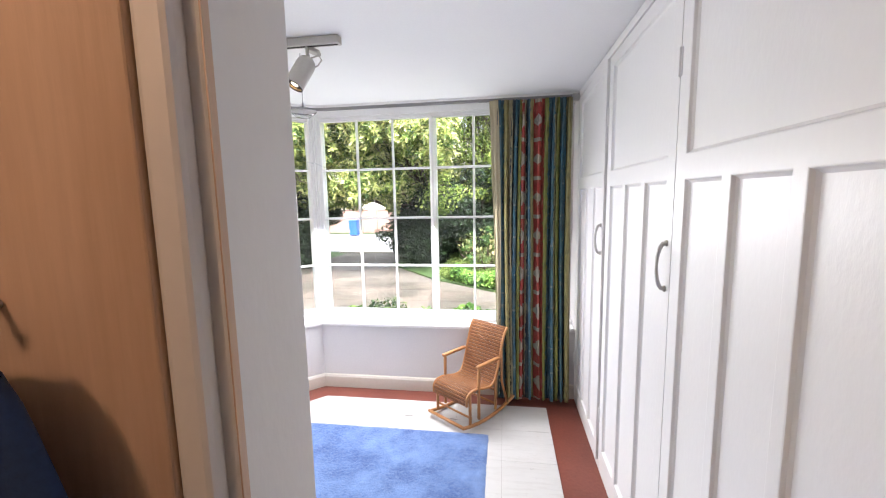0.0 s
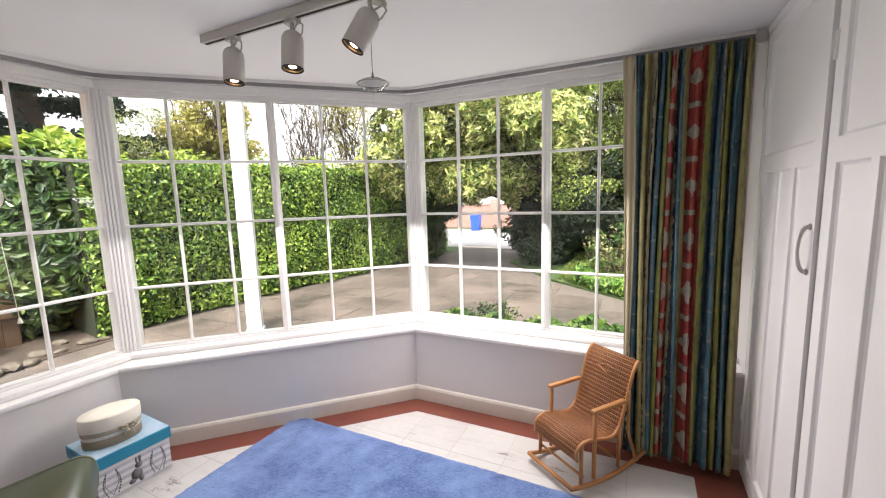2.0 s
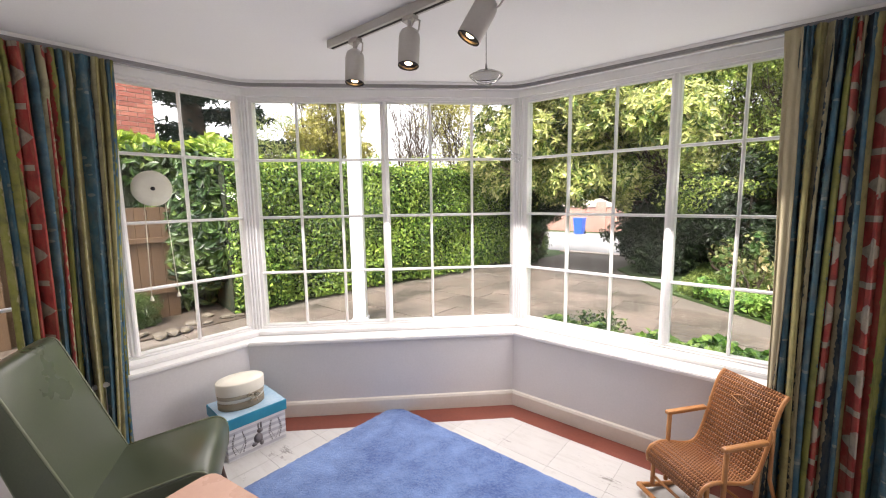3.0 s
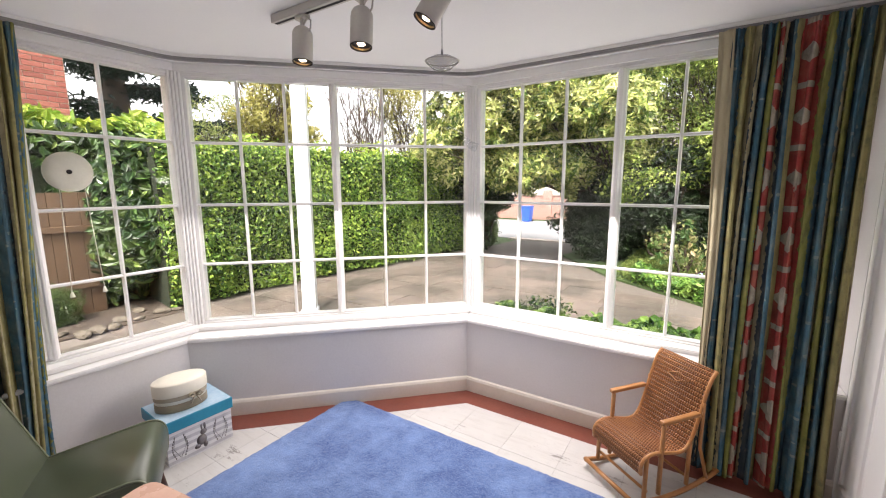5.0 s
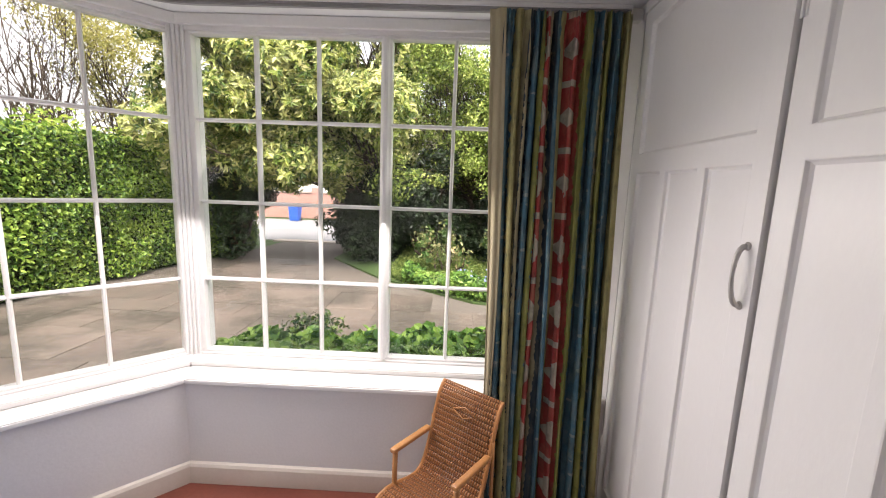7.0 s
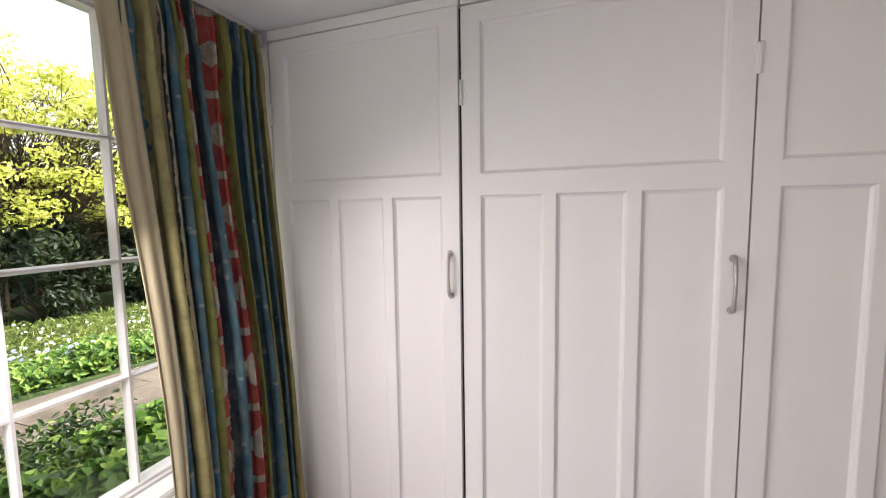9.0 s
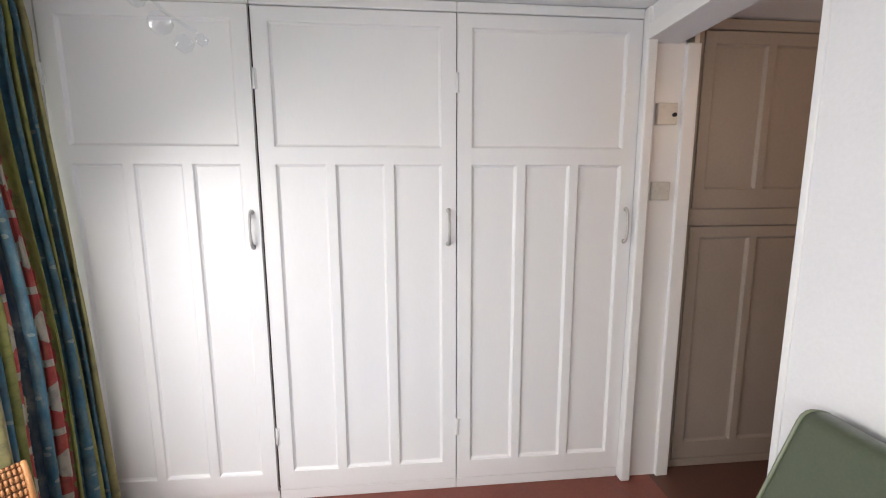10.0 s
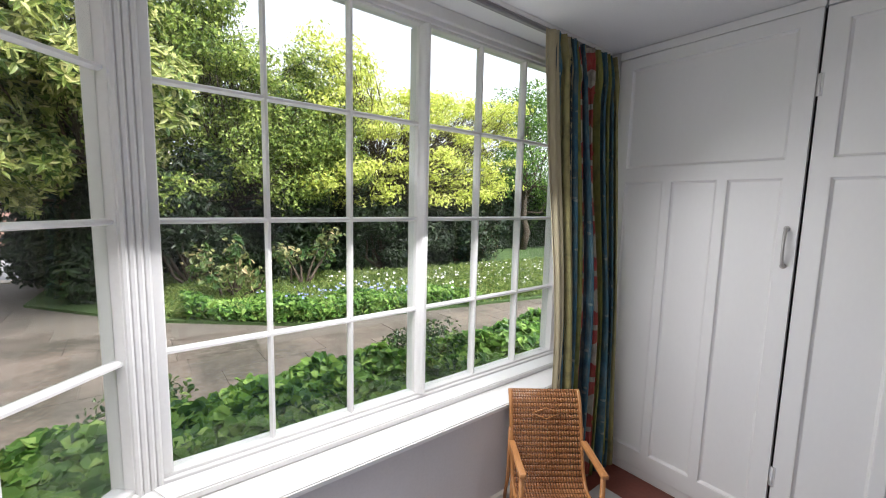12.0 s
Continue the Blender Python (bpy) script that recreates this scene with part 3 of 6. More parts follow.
def curtain_mat():
    """Striped cotton: olive, cream, blue and red bands, the red ones with pale woven diamonds."""
    m, nt, p = tree_of("striped_ikat_cotton")
    uv = nt.nodes.new("ShaderNodeTexCoord").outputs["UV"]
    sep = nt.nodes.new("ShaderNodeSeparateXYZ")
    nt.links.new(uv, sep.inputs[0])
    wob = node(nt, "TexNoise", Scale=30.0, Detail=4.0)
    mp = nt.nodes.new("ShaderNodeMapping")
    mp.inputs["Scale"].default_value = (0.3, 1.0, 1.0)
    nt.links.new(uv, mp.inputs[0])
    nt.links.new(mp.outputs[0], wob.inputs["Vector"])
    u = math_node(nt, "ADD", sep.outputs[0], math_node(nt, "MULTIPLY", math_node(nt, "SUBTRACT", wob.outputs["Fac"], 0.5), 0.02))
    f = math_node(nt, "FRACT", u)
    stops, at = [], 0.0
    for colour, w in BANDS:
        stops.append((at / BAND_TOTAL, colour))
        at += w
    col = ramp(nt, f, stops, "CONSTANT")
    # pale diamonds and small bars down the red bands
    vv = math_node(nt, "FRACT", math_node(nt, "DIVIDE", sep.outputs[1], 0.26))
    b = math_node(nt, "ABSOLUTE", math_node(nt, "SUBTRACT", vv, 0.5))
    b2 = math_node(nt, "ABSOLUTE", math_node(nt, "SUBTRACT", b, 0.5))
    for mid, wide in ((MIDRED, 5.4), (band_middle(6), 11.0)):
        a = math_node(nt, "ABSOLUTE", math_node(nt, "SUBTRACT", f, mid))
        dia = math_node(nt, "LESS_THAN", math_node(nt, "ADD", math_node(nt, "MULTIPLY", a, wide), b), 0.23)
        bar = math_node(nt, "MULTIPLY", math_node(nt, "LESS_THAN", b2, 0.05), math_node(nt, "LESS_THAN", a, 0.19 / wide))
        col = mixc(nt, math_node(nt, "MULTIPLY", math_node(nt, "MAXIMUM", dia, bar), 0.85), col, (0.44, 0.44, 0.36))
    # small flecks in the blue bands
    vo = node(nt, "TexVoronoi", Scale=26.0)
    nt.links.new(uv, vo.inputs["Vector"])
    fl = math_node(nt, "LESS_THAN", vo.outputs["Distance"], 0.2)
    for i in (0, 4, 9, 13, 16):
        blue = math_node(nt, "LESS_THAN", math_node(nt, "ABSOLUTE", math_node(nt, "SUBTRACT", f, band_middle(i))), 0.4 * BANDS[i][1] / BAND_TOTAL)
        col = mixc(nt, math_node(nt, "MULTIPLY", math_node(nt, "MULTIPLY", fl, blue), 0.5), col, (0.36, 0.40, 0.34))
    # woven streaks
    st = node(nt, "TexNoise", Scale=90.0, Detail=3.0)
    mp2 = nt.nodes.new("ShaderNodeMapping")
    mp2.inputs["Scale"].default_value = (1.0, 0.12, 1.0)
    nt.links.new(uv, mp2.inputs[0])
    nt.links.new(mp2.outputs[0], st.inputs["Vector"])
    col = mixc(nt, ramp(nt, st.outputs["Fac"], [(0.4, 0.0), (0.85, 0.35)]), col, (0.33, 0.29, 0.17), "MIX")
    # dye that took unevenly along the warp
    dye = node(nt, "TexNoise", Scale=22.0, Detail=5.0, Roughness=0.7)
    mp3 = nt.nodes.new("ShaderNodeMapping")
    mp3.inputs["Scale"].default_value = (1.6, 0.5, 1.0)
    nt.links.new(uv, mp3.inputs[0])
    nt.links.new(mp3.outputs[0], dye.inputs["Vector"])
    col = mixc(nt, ramp(nt, dye.outputs["Fac"], [(0.3, 0.55), (0.52, 0.0)]), col, (0.03, 0.04, 0.045))
    col = mixc(nt, ramp(nt, dye.outputs["Fac"], [(0.55, 0.0), (0.75, 0.35)]), col, (0.42, 0.38, 0.25))
    nt.links.new(col, p.inputs["Base Color"])
    p.inputs["Roughness"].default_value = 0.85
    p.inputs["Specular IOR Level"].default_value = 0.15
    bump_of(nt, p, st.outputs["Fac"], 0.0008)
    t = nt.nodes.new("ShaderNodeBsdfTranslucent")
    nt.links.new(col, t.inputs[0])
    mx = nt.nodes.new("ShaderNodeMixShader")
    mx.inputs[0].default_value = 0.12
    nt.links.new(p.outputs[0], mx.inputs[1])
    nt.links.new(t.outputs[0], mx.inputs[2])
    nt.links.new(mx.outputs[0], nt.nodes["Material Output"].inputs[0])
    return m


CURTAIN = curtain_mat()
LINING = surface("cream_lining", (0.33, 0.285, 0.18), (0.43, 0.375, 0.25), 0.9, 3, 120, 0.0006, stretch=(1, 1, 0.2))


def curtain(m, width, height, folds, start, label, seed, flare=0.0, lean=0.0):
    """A drawn-back curtain. Local x along the rail, local -y into the room, z up from the hem."""
    top = base("curtain", m, label, "curtain", "window curtains")
    rs = np.random.RandomState(seed)
    nu, nv = folds * 24 + 1, 70
    s = np.linspace(0, 1, nu)
    # uneven folds
    step = 0.35 + 1.3 * rs.rand(folds + 1)
    at = int(folds * (start + 0.08))
    step[at:at + 2] = 0.5
    jit = np.cumsum(step)
    ph = np.interp(s, np.linspace(0, 1, folds + 1), (jit - jit[0]) / (jit[-1] - jit[0]) * folds)
    amp = np.interp(s, np.linspace(0, 1, folds + 1), 0.024 + 0.026 * rs.rand(folds + 1)) * np.clip(0.3 + 6 * s, 0, 1)
    V, UV = [], []
    arc = None
    for j in range(nv):
        z = j / (nv - 1)
        k = 0.75 + 0.25 * (1 - z) if z < 0.93 else 0.75 - 0.45 * (z - 0.93) / 0.07
        drift = 0.012 * np.sin(3.1 * z + 5 * s * math.pi) + flare * (1 - z)
        x = s * width * (1 - 0.03 * math.sin(z * math.pi)) + 0.012 * np.sin(4 * math.pi * ph + 0.8 * math.sin(2.6 * z)) * k + drift * (1 - s)
        pinch = np.clip((z - 0.88) / 0.05, 0, 1) * np.clip((1.02 - z) / 0.06, 0.3, 1)
        y = -0.006 - amp * k * np.sin(2 * math.pi * ph + 0.5 * np.sin(2.2 * z + 3 * s)) - 0.006 * np.sin(7 * z + 9 * s) - 0.007 * (1 - 0.6 * pinch) * np.sin(2 * math.pi * ph * 2.37 + 2.1 * z) - 0.012 * pinch * np.sin(2 * math.pi * ph * 3)
        fall = min(1.0, (1 - z) / 0.68)
        y = y - lean * fall * fall * (3 - 2 * fall)
        if arc is None:
            lo, hi = int(nu * start), int(nu * (start + 0.16))
            arc = 4.0 + MIDRED + s - s[lo + int(np.argmin(y[lo:hi]))]
        zz = z * height + (0.008 * np.sin(2 * math.pi * ph + 1) if j == 0 else 0)
        V.append(np.stack([x, y, np.full(nu, 1.0) * zz], -1))
        UV.append(np.stack([arc, np.full(nu, z * height)], -1))
    V, UV = np.concatenate(V), np.concatenate(UV)
    i = np.arange(nu * nv).reshape(nv, nu)
    F = np.stack([i[:-1, :-1], i[:-1, 1:], i[1:, 1:], i[1:, :-1]], -1).reshape(-1, 4)
    cloth = grid_mesh("cloth", V, F, CURTAIN, top, UV)
    so = cloth.modifiers.new("thickness", "SOLIDIFY")
    so.thickness = 0.004
    return top, V.reshape(nv, nu, 3)


def add_lining(top, V, turn):
    """The cream lining, turned out along the leading edge, wide at the heading and narrow at the hem."""
    nv = V.shape[0]
    edge = V[:, 0, :]
    z = np.linspace(0, 1, nv)
    wide = 0.25 + 0.75 * np.clip((z - 0.25) / 0.5, 0, 1)
    n = 13
    rows = []
    for k in range(n):
        a = k / (n - 1)
        x = (0.012 * (1 - a) + turn * a) * wide
        y = -0.015 * (1 - a) + 0.012 * a + 0.005 * math.sin(a * 11)
        rows.append(np.stack([edge[:, 0] + x + 0.004 * np.sin(5 * z + 4 * a), edge[:, 1] + y + 0.004 * np.sin(7 * z), edge[:, 2]], -1))
    W = np.stack(rows, 1)
    i = np.arange(nv * n).reshape(nv, n)
    F = np.stack([i[:-1, :-1], i[:-1, 1:], i[1:, 1:], i[1:, :-1]], -1).reshape(-1, 4)
    ob = grid_mesh("lining", W.reshape(-1, 3), F, LINING, top)
    ob["label"] = "cream cotton lining"
    so = ob.modifiers.new("thickness", "SOLIDIFY")
    so.thickness = 0.003


ct, cv = curtain(pose(0.450, 2.385, 0.035), 0.500, 2.09, 14, 0.48, "olive, blue and red striped curtain with woven diamonds, drawn back", 3, 0.0, 0.09)
add_lining(ct, cv, -0.055)
ct2, cv2 = curtain(pose(-2.10, 0.59, 0.035, 0, 0, -90), 0.46, 2.09, 15, 0.66, "olive, blue and red striped curtain behind the green chair", 8, 0.08, 0.05)


# ---- rocking chair ----
def rocking_chair(m):
    c = base("rocking_chair", m, "child-size honey-coloured woven cane rocking chair beside the curtain", "chair")
    hw = 0.150
    prof = [(-0.205, 0.165), (-0.212, 0.205), (-0.195, 0.238), (-0.15, 0.252), (-0.09, 0.243), (-0.02, 0.222), (0.035, 0.215), (0.075, 0.238), (0.10, 0.29), (0.125, 0.365), (0.148, 0.445), (0.17, 0.515), (0.192, 0.56), (0.215, 0.578)]
    # smooth profile, resampled by length
    P = np.array(prof)
    t = np.linspace(0, 1, len(P))
    for _ in range(2):
        tt = np.linspace(0, 1, len(P) * 2 - 1)
        P = np.stack([np.interp(tt, np.linspace(0, 1, len(P)), P[:, k]) for k in range(2)], -1)
        P[1:-1] = 0.25 * P[:-2] + 0.5 * P[1:-1] + 0.25 * P[2:]
    d = np.concatenate([[0], np.cumsum(np.hypot(*np.diff(P, axis=0).T))])
    rods = 64
    q = np.linspace(0, d[-1], rods * 4 + 1)
    Y, Z = np.interp(q, d, P[:, 0]), np.interp(q, d, P[:, 1])
    ty, tz = np.gradient(Y), np.gradient(Z)
    ln = np.hypot(ty, tz)
    ny, nz = -tz / ln, ty / ln

    def strip(xs, off, rad, sides=5):
        pts = [(x, Y[i] + ny[i] * o, Z[i] + nz[i] * o) for x, i, o in zip(xs, range(len(Y)), off)]
        return pts

    # Cross canes take the darker copy, so the weave's gaps look shaded.
    for r in range(rods + 1):
        i = r * 4
        bm = bmesh.new()
        tube(bm, [(-hw + 0.004, Y[i], Z[i]), (0, Y[i], Z[i]), (hw - 0.004, Y[i], Z[i])], 0.0034, 5)
        part("cross_cane", bm, CANE_SHADE, c)
    n = 25
    for k in range(n):
        bm = bmesh.new()
        x = -hw + 0.011 + k * (2 * hw - 0.022) / (n - 1)
        off = 0.0040 * np.cos(np.arange(len(Y)) / 4 * math.pi)
        pts = strip([x] * len(Y), off, 0.003)[::2]
        tube(bm, pts, 0.0046, 6)
        part("weave_strand", bm, CANE, c)
    for s in (-1, 1):
        bm = bmesh.new()
        tube(bm, [(s * hw, y, z) for y, z in zip(Y[::4], Z[::4])], 0.0085, 8)
        part("side_frame", bm, CANE_FRAME, c)
        # arm: front post, flat arm rest
        ax = s * (hw + 0.003)
        bm = bmesh.new()
        tube(bm, [(ax, -0.095, 0.04), (ax, -0.095, 0.2), (ax, -0.092, 0.385)], 0.0105, 8)
        part("arm_post", bm, CANE_FRAME, c)
        part("armrest", boxes((ax - 0.014, -0.112, 0.382, ax + 0.014, 0.115, 0.402), bevel=0.007), CANE_FRAME, c)
        # legs and rocker
        for y, z in ((-0.175, 0.245), (0.085, 0.25)):
            bm = bmesh.new()
            tube(bm, [(s * (hw - 0.002), y, 0.035), (s * (hw - 0.002), y, z)], 0.010, 8)
            part("leg", bm, CANE_FRAME, c)
        bm = bmesh.new()
        tube(bm, [(s * (hw + 0.006), y, 0.012 + 0.55 * (y + 0.02) ** 2) for y in np.linspace(-0.25, 0.29, 15)], 0.0115, 8)
        part("rocker", bm, CANE_FRAME, c, "curved wooden rocker")
        bm = bmesh.new()
        tube(bm, [(s * (hw + 0.01), 0.20, 0.045), (s * (hw + 0.008), 0.14, 0.22), (s * (hw + 0.004), 0.145, 0.44)], 0.008, 8)
        part("back_leg", bm, CANE_FRAME, c)
    for y, z, r in ((-0.245, 0.040, 0.011), (0.27, 0.058, 0.010), (-0.17, 0.075, 0.007), (0.085, 0.075, 0.007)):
        bm = bmesh.new()
        tube(bm, [(-hw - 0.006, y, z), (hw + 0.006, y, z)], r, 8)
        part("stretcher", bm, CANE_FRAME, c)
    # diamond worked into the back
    bm = bmesh.new()
    i0 = int(len(Y) * 0.86)

    def on_back(x, i):
        return (x, Y[i] - 0.009, Z[i] + 0.002)
    pts = [on_back(-0.06, i0), on_back(0, i0 + 8), on_back(0.06, i0), on_back(0, i0 - 8), on_back(-0.06, i0)]
    tube(bm, pts, 0.003, 5)
    part("back_ornament", bm, CANE_FRAME, c, "woven diamond on the backrest")
    return c


rocking_chair(pose(0.272, 2.125, 0.003, 0, 0, -36.9))


# ---- green chairs ----
def cushion(outline, x0, x1, inset=0.02):
    """A padded slab: an outline in local y,z swept across x with rounded sides."""
    bm = bmesh.new()
    cy, cz = np.mean([p[0] for p in outline]), np.mean([p[1] for p in outline])
    rings = []
    for x, k in ((x0, 0.82), (x0 + inset * 0.3, 0.93), (x0 + inset, 1.0), ((x0 + x1) / 2, 1.012), (x1 - inset, 1.0), (x1 - inset * 0.3, 0.93), (x1, 0.82)):
        sh = (1 - k) * 0.12
        ring = []
        for y, z in outline:
            v = Vector((y - cy, z - cz))
            L = v.length
            v = v * ((L - sh) / L)
            ring.append(bm.verts.new((x, cy + v.x, cz + v.y)))
        rings.append(ring)
    n = len(outline)
    for a, b in zip(rings, rings[1:]):
        for i in range(n):
            f = bm.faces.new((a[i], a[(i + 1) % n], b[(i + 1) % n], b[i]))
            f.smooth = True
    bm.faces.new(rings[0][::-1])
    bm.faces.new(rings[-1])
    return bm


def rounded(outline, r=0.03, n=4):
    """An outline with its corners rounded."""
    out = []
    k = len(outline)
    for i in range(k):
        p, a, b = Vector(outline[i]), Vector(outline[i - 1]), Vector(outline[(i + 1) % k])
        da, db = (a - p), (b - p)
        ra = min(r, da.length * 0.45)
        rb = min(r, db.length * 0.45)
        s, e = p + da.normalized() * ra, p + db.normalized() * rb
        for j in range(n + 1):
            t = j / n
            out.append(tuple(s * (1 - t) ** 2 + p * 2 * t * (1 - t) + e * t * t))
    return out


def green_chair(m, label):
    c = base("lounge_chair", m, label, "chair", "green lounge chairs")
    hw = 0.218
    seat_o = rounded([(-0.30, 0.24), (-0.31, 0.385), (-0.27, 0.43), (0.17, 0.35), (0.17, 0.22)], 0.05)
    back_o = rounded([(0.07, 0.30), (0.295, 0.90), (0.375, 0.88), (0.20, 0.24)], 0.035)
    part("seat", cushion(seat_o, -hw, hw), GREEN_VINYL, c)
    part("backrest", cushion(back_o, -hw, hw), GREEN_VINYL, c)
    for s in (-1, 1):
        x = s * (hw - 0.006)
        for o, y0 in ((seat_o, 0), (back_o, 0)):
            bm = bmesh.new()
            cy, cz = np.mean([p[0] for p in o]), np.mean([p[1] for p in o])
            pts = [(x, cy + (y - cy) * 0.985, cz + (z - cz) * 0.985) for y, z in o]
            tube(bm, pts + [pts[0]], 0.0045, 6)
            part("piping", bm, PIPING, c, "paler green piping")
        for y0, y1, r in ((-0.24, -0.285, 0.016), (0.13, 0.22, 0.016)):
            bm = bmesh.new()
            tube(bm, [(s * (hw - 0.03), y0, 0.27), (s * (hw + 0.005), y1, 0.003)], [0.02, 0.011], 10)
            part("leg", bm, DARK_WOOD, c, "tapered dark wooden leg")
    return c


green_chair(pose(-1.49, 0.385, 0.002, 0, 0, 151), "olive green vinyl lounge chair with piping, in front of the curtain")
green_chair(pose(-0.13, 0.40, 0.002, 0, 0, 176), "olive green vinyl lounge chair beside the doorway")


def side_table(m):
    t = base("side_table", m, "low side table with a peach-coloured top between the green chairs", "table")
    o = rounded([(-0.2, -0.2), (0.2, -0.2), (0.2, 0.2), (-0.2, 0.2)], 0.05)
    bm = prism(bmesh.new(), o, 0.43, 0.452)
    part("tabletop", bm, PEACH, t)
    for sx in (-1, 1):
        for sy in (-1, 1):
            bm = bmesh.new()
            tube(bm, [(sx * 0.15, sy * 0.15, 0.432), (sx * 0.165, sy * 0.165, 0.0)], [0.016, 0.010], 8)
            part("leg", bm, DARK_WOOD, t)
    return t


side_table(pose(-0.867, 0.366, 0.003, 0, 0, 9))


# ---- boxes under the window ----
def storage_box(m):
    turq = surface("turquoise_card", (0.01, 0.20, 0.32), (0.02, 0.27, 0.40), 0.4, 5, 90, 0.0)
    b = base("storage_box", m, "grey and white card box with rabbit pictures and a turquoise lid", "box")
    mm, nt, p = tree_of("printed_card")
    v = coords(nt)
    w = node(nt, "TexWave", Scale=9.0, Distortion=0.6)
    w.bands_direction = "Z"
    nt.links.new(v, w.inputs["Vector"])
    c = mixc(nt, ramp(nt, w.outputs["Fac"], [(0.4, 0.0), (0.6, 1.0)]), (0.62, 0.62, 0.64), (0.42, 0.42, 0.46))
    c = mixc(nt, ramp(nt, noise_of(nt, v, 30, 4), [(0.45, 0.0), (0.75, 0.4)]), c, (0.7, 0.7, 0.72))
    nt.links.new(c, p.inputs["Base Color"])
    p.inputs["Roughness"].default_value = 0.5
    part("body", boxes((-0.275, -0.165, 0, 0, 0.165, 0.215), bevel=0.003), mm, b)
    lid = part("lid", boxes((-0.285, -0.175, 0.185, 0.008, 0.175, 0.247), bevel=0.004), turq, b, "turquoise lid with a pale blue top")
    pale = surface("pale_blue_print", (0.25, 0.45, 0.62), (0.55, 0.68, 0.78), 0.4, 9, 60, 0.0)
    part("lid_print", boxes((-0.28, -0.17, 0.2472, 0.003, 0.17, 0.2485)), pale, lid)
    ink = surface("grey_ink", (0.14, 0.13, 0.14), (0.24, 0.22, 0.23), 0.6, 9, 60, 0.0)
    # lavender sprigs and a rabbit shape, a hair proud of the front
    for y0 in (-0.105, 0.10):
        for k in (-1, 1):
            bm = bmesh.new()
            for i in range(9):
                z = 0.035 + i * 0.014
                yy = y0 + k * (0.022 + 0.014 * math.sin(i / 8 * math.pi)) 
                lathe(bm, [(0.001, -0.0005), (0.0062, 0.0), (0.001, 0.0005)], 7, pose(0.0012, yy, z, 0, 90, 0), 1.0, 0.6)
            tube(bm, [(0.001, y0, 0.03), (0.001, y0 + k * 0.03, 0.09), (0.001, y0 + k * 0.02, 0.155)], 0.0011, 5)
            part("sprig_print", bm, ink, b, "printed lavender sprig")
    bm = bmesh.new()
    for y, z, ry, rz in ((0.0, 0.075, 0.026, 0.03), (0.012, 0.118, 0.017, 0.016), (0.02, 0.148, 0.006, 0.02), (0.004, 0.147, 0.005, 0.018), (-0.022, 0.045, 0.016, 0.012), (0.018, 0.042, 0.012, 0.016)):
        lathe(bm, [(0.05, -0.0006), (1, 0.0), (0.05, 0.0006)], 16, pose(0.0013, y, z, 0, 90, 0), rz, ry)
    part("rabbit_print", bm, ink, b, "printed grey rabbit shape")
    return b


storage_box(pose(-1.785, 1.005, 0.004, 0, 0, -3))


def hat_box(m):
    h = base("hat_box", m, "oval cream hat box with taupe ribbon on the storage box", "box")
    cream = surface("cream_card", (0.72, 0.68, 0.57), (0.80, 0.76, 0.66), 0.5, 6, 80, 0.0)
    taupe = surface("taupe_card", (0.20, 0.165, 0.11), (0.26, 0.215, 0.15), 0.5, 6, 80, 0.0)
    rib = surface("taupe_ribbon", (0.33, 0.28, 0.20), (0.42, 0.36, 0.26), 0.4, 9, 120, 0.0)
    part("base", lathe(bmesh.new(), [(0.97, 0), (1, 0.003), (1, 0.042), (0.97, 0.045)], 40, None, 0.088, 0.125), taupe, h, "taupe lower band")
    part("body", lathe(bmesh.new(), [(0.98, 0.044), (0.98, 0.088)], 40, None, 0.088, 0.125), cream, h)
    part("lid", lathe(bmesh.new(), [(1.03, 0.086), (1.035, 0.088), (1.035, 0.150), (1.0, 0.156), (0.5, 0.157)], 40, None, 0.088, 0.125), cream, h)
    part("ribbon", lathe(bmesh.new(), [(1.0, 0.062), (1.012, 0.063), (1.012, 0.084), (1.0, 0.0855)], 40, None, 0.088, 0.125), rib, h)
    bow = bmesh.new()
    for s in (-1, 1):
        pts = [(0.09, 0.05, 0.075), (0.098, 0.05 + s * 0.022, 0.09), (0.100, 0.05 + s * 0.034, 0.078), (0.096, 0.05 + s * 0.02, 0.066), (0.09, 0.05, 0.075)]
        tube(bow, pts, 0.005, 6)
        tube(bow, [(0.092, 0.05, 0.074), (0.095, 0.05 + s * 0.015, 0.05), (0.093, 0.05 + s * 0.022, 0.03)], 0.004, 6)
    part("bow", bow, rib, h, "tied taupe ribbon bow")
    return h


hat_box(pose(-1.925, 0.985, 0.2535, 0, 0, -12))


# ---- ceiling lights ----
def lamp_glow():
    m, nt, p = tree_of("warm_lamp_glow")
    p.inputs["Base Color"].default_value = (0.9, 0.7, 0.4, 1)
    p.inputs["Emission Color"].default_value = (1.0, 0.80, 0.52, 1)
    p.inputs["Emission Strength"].default_value = 3.2
    return m


GLOW = lamp_glow()
INNER = surface("brass_reflector", (0.30, 0.21, 0.11), (0.38, 0.27, 0.15), 0.3, 8, 90, 0.0, metal=0.7)


